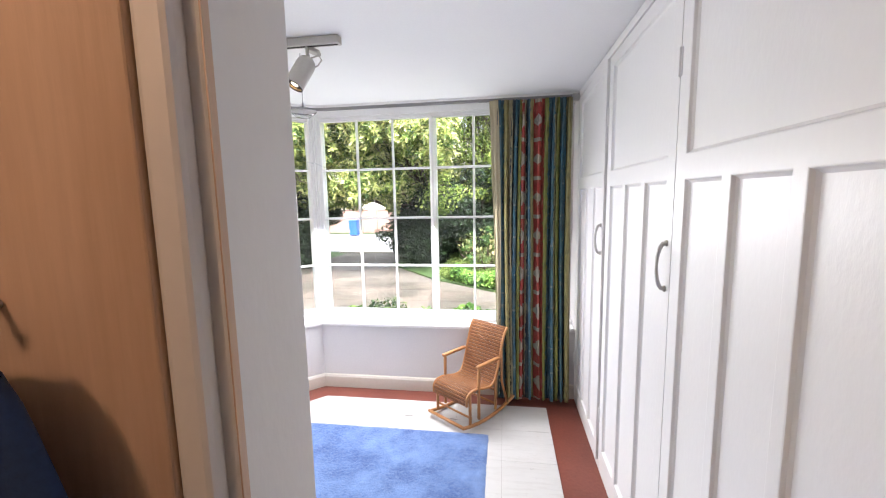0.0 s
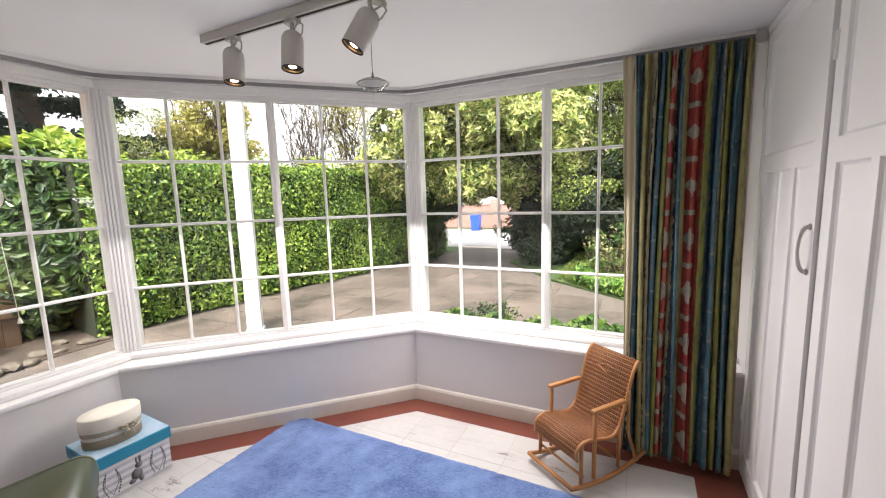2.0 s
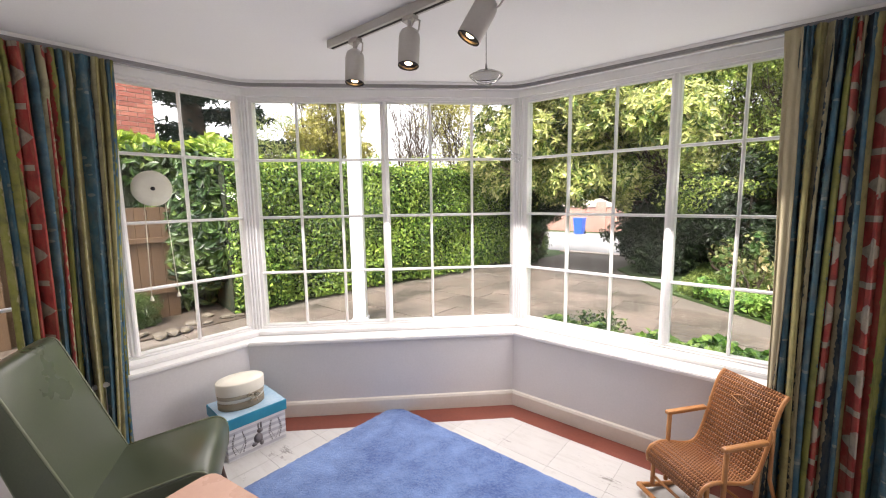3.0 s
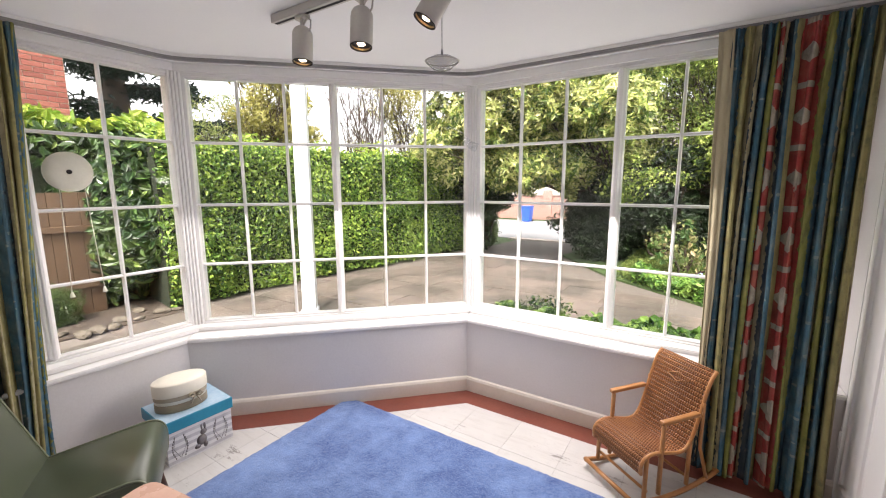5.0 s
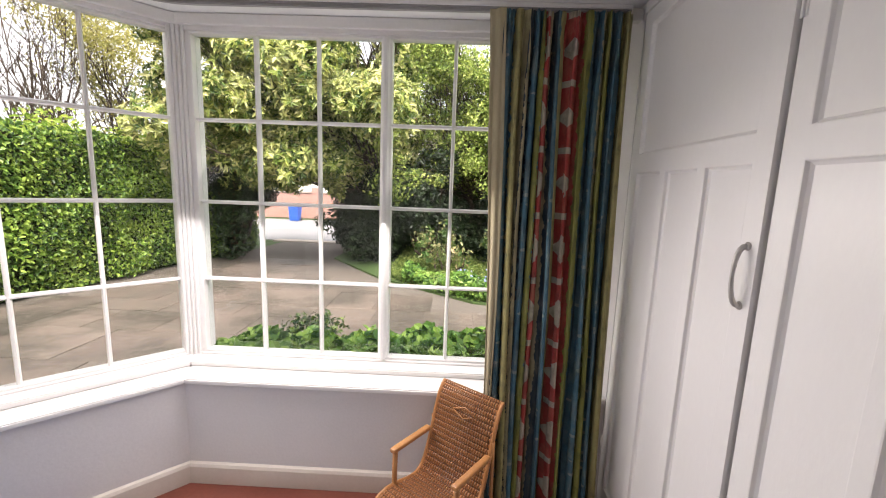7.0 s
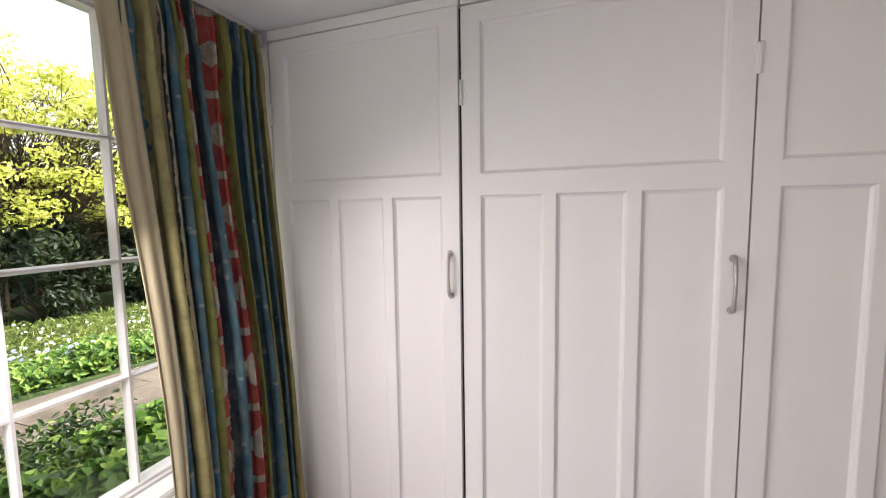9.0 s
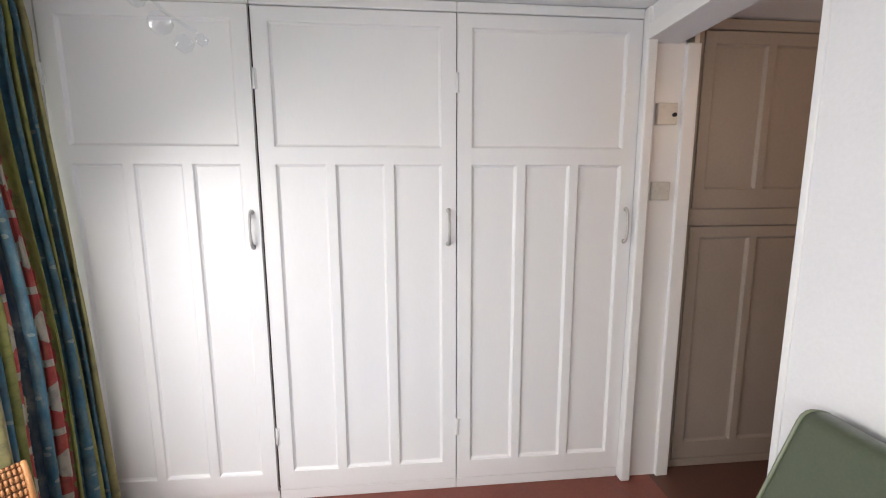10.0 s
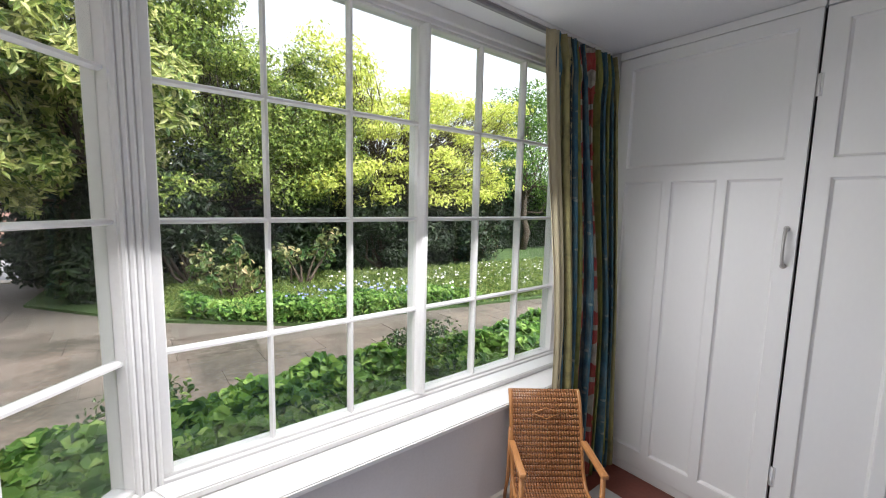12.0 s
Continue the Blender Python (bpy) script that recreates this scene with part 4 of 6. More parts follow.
def track_light():
    y = 1.215
    t = base("track_spotlight", pose(0, 0, 0), "white ceiling track with three cylindrical spotlights, lit", "ceiling light")
    part("track", boxes((-1.213, y - 0.02, CEIL - 0.034, -0.19, y + 0.02, CEIL - 0.001), bevel=0.003), SPOT_WHITE, t)
    part("track_slot", boxes((-1.203, y - 0.006, CEIL - 0.0355, -0.20, y + 0.006, CEIL - 0.0335)), DARK, t, "dark slot of the track")
    heads = ((-1.035, y, pose(0, 0, 0, -6, -3, 0)), (-0.70, y, pose(0, 0, 0, -8, -3, 0)), (-0.34, y, pose(0, 0, 0, -20, 24, 0)))
    for x, yy, tilt in heads:
        m = Matrix.Translation((x, yy, CEIL - 0.095)) @ tilt
        h = base("spotlight", m, "", "")
        h.parent = t
        part("shade", lathe(bmesh.new(), [(0.012, 0.016), (0.022, 0.013), (0.033, 0.004), (0.039, -0.008), (0.041, -0.022), (0.041, -0.125), (0.0385, -0.126), (0.0375, -0.09), (0.03, -0.088)], 28), SPOT_WHITE, h)
        part("rim", lathe(bmesh.new(), [(0.0385, -0.1262), (0.0405, -0.1262), (0.0405, -0.1285), (0.036, -0.1285), (0.0355, -0.118), (0.0372, -0.118)], 28, first=False), DARK, h, "dark inner rim")
        part("reflector", lathe(bmesh.new(), [(0.0352, -0.1245), (0.034, -0.110), (0.022, -0.0905), (0.02, -0.0900)], 28, first=False), INNER, h, "brass-coloured reflector")
        part("bulb", lathe(bmesh.new(), [(0.003, -0.122), (0.013, -0.120), (0.020, -0.112), (0.022, -0.0985), (0.013, -0.0935)], 20), GLOW, h, "glowing warm bulb")
        bm = bmesh.new()
        tube(bm, [(0.0, 0.0, 0.015), (0.03, 0.0, 0.045), (0.052, 0.0, 0.03), (0.05, 0, 0.0), (0.041, 0, -0.012)], 0.0035, 6)
        part("cable", bm, SPOT_WHITE, h)
        bm = bmesh.new()
        inv = tilt.inverted()
        tube(bm, [inv @ Vector((0, 0, 0.064)), inv @ Vector((0, 0, 0.03)), Vector((0, 0, 0.012))], 0.008, 8)
        part("stem", bm, SPOT_WHITE, h)
        part("adapter", boxes((-0.03, -0.016, 0.045, 0.03, 0.016, 0.062), bevel=0.003), SPOT_WHITE, h)
    return t


track_light()

def clear_glass(name, clear, shine):
    m, nt, p = tree_of(name)
    nt.nodes.remove(p)
    tr, gl = nt.nodes.new("ShaderNodeBsdfTransparent"), node(nt, "BsdfGlossy", Roughness=0.06)
    tr.inputs[0].default_value = (clear, clear * 1.01, clear * 1.02, 1)
    lw = node(nt, "LayerWeight", Blend=0.5)
    gloss = math_node(nt, "ADD", math_node(nt, "MULTIPLY", math_node(nt, "POWER", lw.outputs["Facing"], 3.0), shine), 0.06)
    mx = nt.nodes.new("ShaderNodeMixShader")
    nt.links.new(gloss, mx.inputs[0])
    nt.links.new(tr.outputs[0], mx.inputs[1])
    nt.links.new(gl.outputs[0], mx.inputs[2])
    nt.links.new(mx.outputs[0], nt.nodes["Material Output"].inputs[0])
    return m


SMOKED = clear_glass("smoked_glass", 0.66, 0.35)
CLEAR = clear_glass("clear_glass_bead", 0.96, 0.35)
# glass dish on a cord, with clear threads of beads under it
pend = base("pendant_disc", pose(-0.455, 1.375, 0), "clear grey glass dish hanging on a thin cord with beaded threads", "hanging ornament")
part("dish", lathe(bmesh.new(), [(0.010, 1.868), (0.035, 1.872), (0.060, 1.893), (0.064, 1.899), (0.060, 1.902), (0.035, 1.914), (0.010, 1.922)], 32), SMOKED, pend)
bm = bmesh.new()
lathe(bm, [(0.061, 1.896), (0.0655, 1.8985), (0.061, 1.901), (0.058, 1.8985)], 32, first=False)
part("rim", bm, HANDLE, pend, "darker polished rim")
bm = bmesh.new()
tube(bm, [(0, 0, 1.919), (0, 0, 1.94)], [0.006, 0.003], 8)
tube(bm, [(0, 0, 1.94), (0, 0, CEIL - 0.001)], 0.0016, 6)
part("cord", bm, RAIL, pend)
bm = bmesh.new()
tube(bm, [(0, 0, 1.87), (0, 0, 1.66)], 0.0006, 5)
part("thread", bm, CLEAR, pend, "clear nylon thread")
bm = bmesh.new()
tube(bm, [(-0.02, 0.012, 1.668), (0.0, 0.0, 1.660), (0.07, -0.045, 1.648), (0.14, -0.088, 1.622), (0.19, -0.115, 1.585), (0.215, -0.13, 1.578)], 0.0022, 6)
arm = part("arm", bm, CLEAR, pend, "curved clear glass arm")
for x, y, z, r in ((0.185, -0.11, 1.575, 0.012), (0.205, -0.122, 1.562, 0.010), (0.165, -0.100, 1.590, 0.009), (0.222, -0.133, 1.572, 0.007), (0.145, -0.09, 1.602, 0.006)):
    part("bead", lathe(bmesh.new(), [(r * 0.15, z - r), (r * 0.75, z - r * 0.6), (r, z), (r * 0.75, z + r * 0.6), (r * 0.15, z + r)], 12, Matrix.Translation((x, y, 0))), CLEAR, arm, "clear glass bead")


# ---- disc on the side window ----
disc = base("window_ornament", pose(-2.297, 0.745, 1.515, 0, 90, 0), "round cream disc with two hanging cords against the window", "ornament")
cream = surface("cream_disc", (0.66, 0.64, 0.54), (0.74, 0.72, 0.62), 0.45, 12, 90, 0.0)
part("plate", lathe(bmesh.new(), [(0.09, -0.012), (0.099, -0.008), (0.1, 0.0), (0.097, 0.006), (0.06, 0.010), (0.02, 0.011)], 40), cream, disc)
part("hub", lathe(bmesh.new(), [(0.011, 0.008), (0.011, 0.016), (0.008, 0.018)], 16), DARK, disc, "dark centre hole")
for s, e in ((-0.045, -0.056), (0.055, 0.080)):
    bm = bmesh.new()
    tube(bm, [(0.085, s, 0.006), (0.3, s * 0.6 + e * 0.4, 0.004), (0.615, e, 0.006)], 0.0022, 6)
    c = part("cord", bm, cream, disc)
    part("tassel", lathe(bmesh.new(), [(0.004, 0), (0.011, 0.025), (0.012, 0.028)], 12, pose(0.610, e, 0.006, 0, 90, 0)), cream, c)


# ---- switches by the doorway ----
def wall_switch(y, z, size, label, dark):
    s = base("wall_switch", pose(0.9995, y, z), label, "switch")
    part("plate", boxes((-0.022, -size / 2, -size / 2, 0, size / 2, size / 2), bevel=0.004), SWITCH, s)
    if dark:
        part("knob", lathe(bmesh.new(), [(0.009, 0), (0.009, 0.008), (0.006, 0.010)], 14, pose(-0.022, -size * 0.32, -0.005, 0, -90, 0)), DARK, s)
    else:
        part("rocker", boxes((-0.026, -0.01, -0.016, -0.0215, 0.01, 0.016), bevel=0.002), SWITCH, s)
    for k in (-1, 1):
        part("screw", lathe(bmesh.new(), [(0.003, 0), (0.003, 0.001)], 10, pose(-0.022, k * size * 0.36, size * 0.3 if dark else 0.0, 0, -90, 0)), HANDLE, s)


wall_switch(-0.125, 1.735, 0.092, "square cream wall control with a dark knob", True)
wall_switch(-0.12, 1.402, 0.082, "square cream light switch", False)


# ---- hall ----
def hall_cupboard(y0, y1, label):
    w = base("hall_cupboard", pose(1.04, y0, 0), label, "cupboard", "hall cupboards")
    W = y1 - y0
    part("body", boxes((0.025, 0, 0, 0.05, W, CEIL - 0.01)), HALL_PAINT, w)
    for z0, z1 in ((0, 0.04), (1.242, 1.318), (2.11, CEIL - 0.01)):
        part("face_rail", boxes((0.0, 0, z0, 0.024, W, z1), bevel=0.002), HALL_PAINT, w)
    for z0, z1 in ((0.041, 1.241), (1.319, 2.109)):
        part("face_stile", boxes((0, W - 0.03, z0, 0.024, W, z1), bevel=0.002), HALL_PAINT, w)
    return w


for y0, y1 in ((-0.98, -0.285), (-1.68, -0.985)):
    w = hall_cupboard(y0, y1, "beige painted two-door hall cupboard seen through the doorway")
    W = y1 - y0
    for z, h, hz in ((0.045, 1.19, 0.85), (1.324, 0.78, 0.14)):
        d = part("door", panel_door(W - 0.04, h, 0, 2, h - 0.017, 0.052), HALL_PAINT, w)
        d.location = (0.002, 0.004, z)
        bow_handle(d, 0.03, hz, 0.11)
        for k in (0.1, h - 0.1):
            part("hinge", boxes((-0.003, W - 0.048, k - 0.03, 0.002, W - 0.036, k + 0.03)), HALL_PAINT, d)
structure("wall_hall_east", boxes((1.04, -3.2, 0, 1.12, -1.685, CEIL)), WHITE_WALL)
structure("trim_hall", boxes((1.03, -0.284, 0, 1.09, -0.262, CEIL - 0.002)), WARDROBE)

hall_door = base("door_1", pose(0.166, -0.1525, 0.012), "varnished pine hall door folded back against the wall", "door", kind="structure")
part("leaf", boxes((-0.76, -0.03, 0, 0, 0, 1.98), bevel=0.003), PINE, hall_door)
part("door_handle", lathe(bmesh.new(), [(0.012, 0), (0.01, 0.03), (0.024, 0.045), (0.026, 0.06), (0.012, 0.072)], 20, pose(-0.70, -0.03, 1.0, 90, 0, 0)), HANDLE, hall_door)


def hanging_coat(m):
    """Folds of dark blue cloth hanging from a hook."""
    nu, nv = 40, 30
    V = []
    for j in range(nv):
        t = j / (nv - 1)
        w = 0.075 + 0.095 * min(1, t * 2.6) ** 0.7
        for i in range(nu):
            a = 2 * math.pi * i / nu
            r = 1 + 0.14 * math.sin(5 * a + 2 * t) * t
            V.append((w * r * math.cos(a), 0.045 * r * math.sin(a) * (0.6 + 0.4 * t), -t * 0.75))
    idx = np.arange(nu * nv).reshape(nv, nu)
    nx = np.roll(idx, -1, axis=1)
    F = np.stack([idx[:-1], nx[:-1], nx[1:], idx[1:]], -1).reshape(-1, 4)
    c = base("hanging_coat", m, "dark blue cloth coat hanging on the pine door", "coat")
    grid_mesh("body", V, F, BLUE_CLOTH, c)
    bm = bmesh.new()
    tube(bm, [(-0.05, 0.0, 0.0), (-0.03, -0.03, 0.02), (0.03, -0.03, 0.02), (0.05, 0.0, 0.0)], 0.018, 8)
    part("collar", bm, BLUE_CLOTH, c)
    bm = bmesh.new()
    tube(bm, [(0.0, 0.061, 0.05), (0.0, 0.0, 0.05), (0.0, -0.01, 0.07)], 0.005, 8)
    part("hook", bm, HANDLE, c)


hanging_coat(pose(-0.01, -0.245, 1.33))

# ---- garden ----
def leaves(name, pts, nrm, size, material, parent=None, seed=0, spread=0.8, aspect=0.45, droop=0.0, fold=0.25):
    """Many small folded leaves at points, facing roughly along the given directions."""
    rs = np.random.RandomState(seed)
    n = len(pts)
    pts, nrm = np.asarray(pts, float), np.asarray(nrm, float) + rs.randn(n, 3) * spread
    nrm /= np.linalg.norm(nrm, axis=1, keepdims=True) + 1e-9
    d = rs.randn(n, 3)
    d[:, 2] -= droop
    d -= nrm * np.sum(d * nrm, 1, keepdims=True)
    d /= np.linalg.norm(d, axis=1, keepdims=True) + 1e-9
    s = np.cross(nrm, d)
    L = (size * (0.6 + 0.8 * rs.rand(n)))[:, None]
    W = L * aspect * 0.5
    return leaf_blades(name, pts - d * L * 0.5, d, s, nrm, L, W, fold, material, parent)


def leaf_blades(name, foot, d, s, nrm, L, W, fold, material, parent):
    """Leaves as two folded quads each: foot, shoulder, shoulder, tip on either side of the midrib."""
    n = len(foot)
    tip = foot + d * L - nrm * L * 0.12
    up = nrm * W * fold
    V = np.stack([foot, foot + d * L * 0.28 + s * W * 0.92 + up, foot + d * L * 0.66 + s * W * 0.8 + up * 0.7, tip,
                  foot + d * L * 0.66 - s * W * 0.8 + up * 0.7, foot + d * L * 0.28 - s * W * 0.92 + up], 1).reshape(-1, 3)
    i = np.arange(n) * 6
    F = np.concatenate([np.stack([i, i + 1, i + 2, i + 3], -1), np.stack([i, i + 3, i + 4, i + 5], -1)])
    return grid_mesh(name, V, F, material, parent, smooth=False)


def rosettes(name, centres, dirs, size, count, material, parent, seed, aspect=0.36):
    """Whorls of long leaves, each fanning out round a shoot's tip."""
    rs = np.random.RandomState(seed)
    n = len(centres)
    ax = dirs + rs.randn(n, 3) * 0.35
    ax /= np.linalg.norm(ax, axis=1, keepdims=True)
    u = np.cross(ax, rs.randn(n, 3))
    u /= np.linalg.norm(u, axis=1, keepdims=True)
    v = np.cross(ax, u)
    foot, D, S, N = [], [], [], []
    for k in range(count):
        a = 2 * math.pi * k / count + rs.uniform(0, 0.7, n)
        rise = rs.uniform(-0.1, 0.75, n)
        out = u * np.cos(a)[:, None] + v * np.sin(a)[:, None]
        d = out + ax * rise[:, None]
        d /= np.linalg.norm(d, axis=1, keepdims=True)
        side = np.cross(ax, out)
        foot.append(centres + ax * rs.uniform(-0.04, 0.03, n)[:, None])
        D.append(d)
        S.append(side)
        N.append(np.cross(d, side))
    m = n * count
    L = (size * (0.65 + 0.6 * rs.rand(m)))[:, None]
    nn = np.concatenate(N)
    nn *= np.sign(np.sum(nn * np.tile(ax, (count, 1)), 1, keepdims=True) + 1e-9)
    return leaf_blades(name, np.concatenate(foot), np.concatenate(D), np.concatenate(S), nn, L, L * aspect * 0.5, 0.3, material, parent)


def clump_points(rs, n, centre, radii, hollow=0.55, lumps=9):
    """Points in the outer shell of an uneven, lumpy ellipsoid, with their outward directions."""
    d = rs.randn(n, 3)
    d /= np.linalg.norm(d, axis=1, keepdims=True)
    k = rs.randn(lumps, 3)
    k /= np.linalg.norm(k, axis=1, keepdims=True)
    lump = np.max(np.exp(-((1 - d @ k.T) * 6)) * (0.6 + 0.5 * rs.rand(lumps)), axis=1)
    r = (hollow + (1 - hollow) * rs.rand(n) ** 0.6) * (0.72 + 0.42 * lump)
    return np.asarray(centre) + d * r[:, None] * np.asarray(radii), d


GROUND = -0.15
PAVE = surface("wet_stone_paving", (0.19, 0.16, 0.135), (0.30, 0.265, 0.23), 0.55, 0.8, 14, 0.004)
EARTH = surface("dark_soil", (0.035, 0.026, 0.018), (0.07, 0.05, 0.035), 0.95, 3, 30, 0.02)
GRASS = surface("grass_ground", (0.03, 0.06, 0.014), (0.065, 0.115, 0.028), 0.9, 1.5, 30, 0.02)
ROAD = surface("pale_road", (0.198, 0.198, 0.204), (0.252, 0.252, 0.258), 0.8, 0.6, 30, 0.003)
BARK = surface("bark", (0.05, 0.035, 0.025), (0.10, 0.075, 0.055), 0.9, 4, 30, 0.01, stretch=(1, 1, 0.3))
BRICK = surface("red_brick", (0.30, 0.10, 0.065), (0.42, 0.17, 0.11), 0.85, 6, 60, 0.002)
MORTAR = surface("mortar", (0.36, 0.31, 0.27), (0.45, 0.40, 0.35), 0.9, 6, 60, 0.002)
FENCE = surface("weathered_fence_wood", (0.07, 0.038, 0.018), (0.115, 0.066, 0.033), 0.8, 2, 22, 0.002, stretch=(5, 5, 0.4))
COLUMN = surface("white_column_paint", (0.70, 0.71, 0.74), (0.78, 0.79, 0.81), 0.4, 2, 50, 0.0004)
HEDGE_LEAF = leaf_mat("hedge_leaf", [(0.0, (0.014, 0.038, 0.008)), (0.35, (0.06, 0.14, 0.02)), (0.7, (0.17, 0.29, 0.042)), (1.0, (0.36, 0.48, 0.09))], 0.4, 0.25)
LAUREL = leaf_mat("laurel_leaf", [(0.0, (0.010, 0.028, 0.009)), (0.5, (0.030, 0.070, 0.020)), (0.85, (0.075, 0.145, 0.035)), (1.0, (0.22, 0.30, 0.075))], 0.3, 0.25, 0.5)
LIME = leaf_mat("lime_leaf", [(0.0, (0.10, 0.20, 0.025)), (0.5, (0.27, 0.39, 0.05)), (1.0, (0.50, 0.58, 0.12))], 0.45, 0.45)
MAGNOLIA = leaf_mat("loquat_leaf", [(0.0, (0.035, 0.075, 0.02)), (0.35, (0.15, 0.23, 0.05)), (0.65, (0.42, 0.48, 0.13)), (1.0, (0.80, 0.76, 0.38))], 0.35, 0.4)
EVERGREEN = leaf_mat("evergreen_leaf", [(0.0, (0.05, 0.09, 0.022)), (0.4, (0.19, 0.28, 0.06)), (0.8, (0.38, 0.48, 0.11)), (1.0, (0.55, 0.60, 0.19))], 0.5, 0.35, 0.25)
# Near-black leaves: the shade under the tree crowns is put into this colour.
DEEP_SHADE = leaf_mat("shaded_shrub_leaf", [(0.0, (0.006, 0.014, 0.005)), (0.6, (0.013, 0.030, 0.009)), (1.0, (0.032, 0.065, 0.018))], 0.5, 0.1)
MIDGREEN = leaf_mat("shrub_leaf", [(0.0, (0.025, 0.07, 0.014)), (0.5, (0.085, 0.195, 0.034)), (1.0, (0.25, 0.39, 0.07))], 0.45, 0.3)
TUFT = leaf_mat("grass_blade", [(0.0, (0.07, 0.12, 0.03)), (0.5, (0.17, 0.25, 0.06)), (1.0, (0.34, 0.40, 0.12))], 0.5, 0.35)
BROWNISH = leaf_mat("spring_bud_leaf", [(0.0, (0.22, 0.20, 0.06)), (0.5, (0.34, 0.32, 0.09)), (1.0, (0.46, 0.43, 0.14))], 0.6, 0.45)
SPRING = leaf_mat("willow_leaf", [(0.0, (0.16, 0.22, 0.06)), (0.5, (0.30, 0.37, 0.12)), (1.0, (0.46, 0.50, 0.22))], 0.6, 0.45)
CEDAR = leaf_mat("cedar_needle", [(0.0, (0.012, 0.03, 0.022)), (1.0, (0.035, 0.065, 0.045))], 0.7, 0.1)
IVY = leaf_mat("ivy_leaf", [(0.0, (0.02, 0.06, 0.014)), (0.35, (0.07, 0.17, 0.03)), (0.75, (0.17, 0.32, 0.06)), (1.0, (0.36, 0.52, 0.13))], 0.4, 0.35, 0.3)
GOLD = leaf_mat("golden_leaf", [(0.0, (0.32, 0.38, 0.06)), (0.4, (0.62, 0.68, 0.13)), (1.0, (0.84, 0.85, 0.30))], 0.5, 0.45, 0.25)
FLOWER_W = surface("white_petal", (0.75, 0.74, 0.70), (0.85, 0.85, 0.82), 0.6, 20, 90, 0.0)
FLOWER_B = surface("bluebell_petal", (0.20, 0.24, 0.48), (0.30, 0.34, 0.60), 0.6, 20, 90, 0.0)

structure("ground", boxes((-300, -300, GROUND - 0.3, 300, 300, GROUND - 0.02)), GRASS, "grass and earth reaching to the horizon")


# ---- paving, road ----
def paving():
    sheet = prism(bmesh.new(), [(-5.6, -6), (-5.6, 4.6), (-5.0, 6.6), (-4.3, 9.6), (-4.2, 11.5), (-2.0, 11.5), (-2.2, 9.0), (-0.9, 7.3), (0.6, 6.1), (2.5, 5.8), (4.6, 5.35), (14, 4.6), (14, 2.6), (-1, 2.6), (-2.47, 1.2), (-2.47, -6)], GROUND - 0.05, GROUND - 0.006)
    pv = structure("pavement", sheet, surface("joint_grit", (0.10, 0.086, 0.073), (0.14, 0.12, 0.102), 0.9, 3, 40, 0.004), "grey-brown stone slab drive outside the window")
    m, nt, p = tree_of("worn_stone_slab")
    oi = nt.nodes.new("ShaderNodeObjectInfo")
    g = nt.nodes.new("ShaderNodeNewGeometry")
    n1, n2 = noise_of(nt, g.outputs["Position"], 1.3, 6, 0.65), noise_of(nt, g.outputs["Position"], 16, 6, 0.7)
    c = ramp(nt, oi.outputs["Random"], [(0.0, (0.11, 0.086, 0.072)), (0.5, (0.132, 0.104, 0.087)), (1.0, (0.158, 0.126, 0.106))])
    c = mixc(nt, ramp(nt, n1, [(0.42, 0.0), (0.58, 0.85)]), c, (0.052, 0.046, 0.036))
    c = mixc(nt, ramp(nt, n2, [(0.48, 0.0), (0.72, 0.55)]), c, (0.23, 0.205, 0.18))
    nt.links.new(c, p.inputs["Base Color"])
    p.inputs["Roughness"].default_value = 0.6
    bump_of(nt, p, n2, 0.004)
    rs = random.Random(5)
    shapes = {}
    count = 0
    y = 1.0
    row = 0
    while y < 8.6:
        d = (0.6, 0.45, 0.75)[row % 3]
        x = -5.4 - rs.random() * 0.5
        while x < 7.5:
            w = rs.choice((0.6, 0.75, 0.9))
            cx, cy = x + w / 2, y + d / 2
            left = -5.45 if cy < 4.6 else -5.45 + (cy - 4.6) * 0.32
            far = 9.6 if cx < -2.0 else (7.0 if cx < -0.6 else (5.95 - 0.12 * (cx - 1)))
            near = 2.75 if cx > -1.0 else (cx + 1.0) + 2.75
            if left < x and cy + d / 2 < far + 0.35 and cy - d / 2 > max(near, 1.0) - 0.1 and not (cx > -1.9 and cy < 4.3):
                key = (w, d)
                if key not in shapes:
                    bm = boxes((-w / 2 + 0.0035, -d / 2 + 0.0035, -0.04, w / 2 - 0.0035, d / 2 - 0.0035, 0.0), bevel=0.003)
                    s = part("slab", bm, m, pv)
                    shapes[key] = s.data
                else:
                    s = new("slab", shapes[key])
                    s.parent = pv
                s.matrix_local = pose(cx, cy, GROUND + rs.uniform(-0.002, 0.003), rs.uniform(-0.2, 0.2), rs.uniform(-0.2, 0.2), 0)
                count += 1
            x += w
        y += d
        row += 1


structure("road", boxes((-60, 11.5, GROUND - 0.05, 60, 17.6, GROUND - 0.012)), ROAD, "pale grey street beyond the gate")
bm = boxes((-4.5, 11.2, GROUND - 0.05, -1.9, 11.5, GROUND + 0.02), bevel=0.01)
structure("kerb", bm, MORTAR, "pale kerb at the drive's mouth")


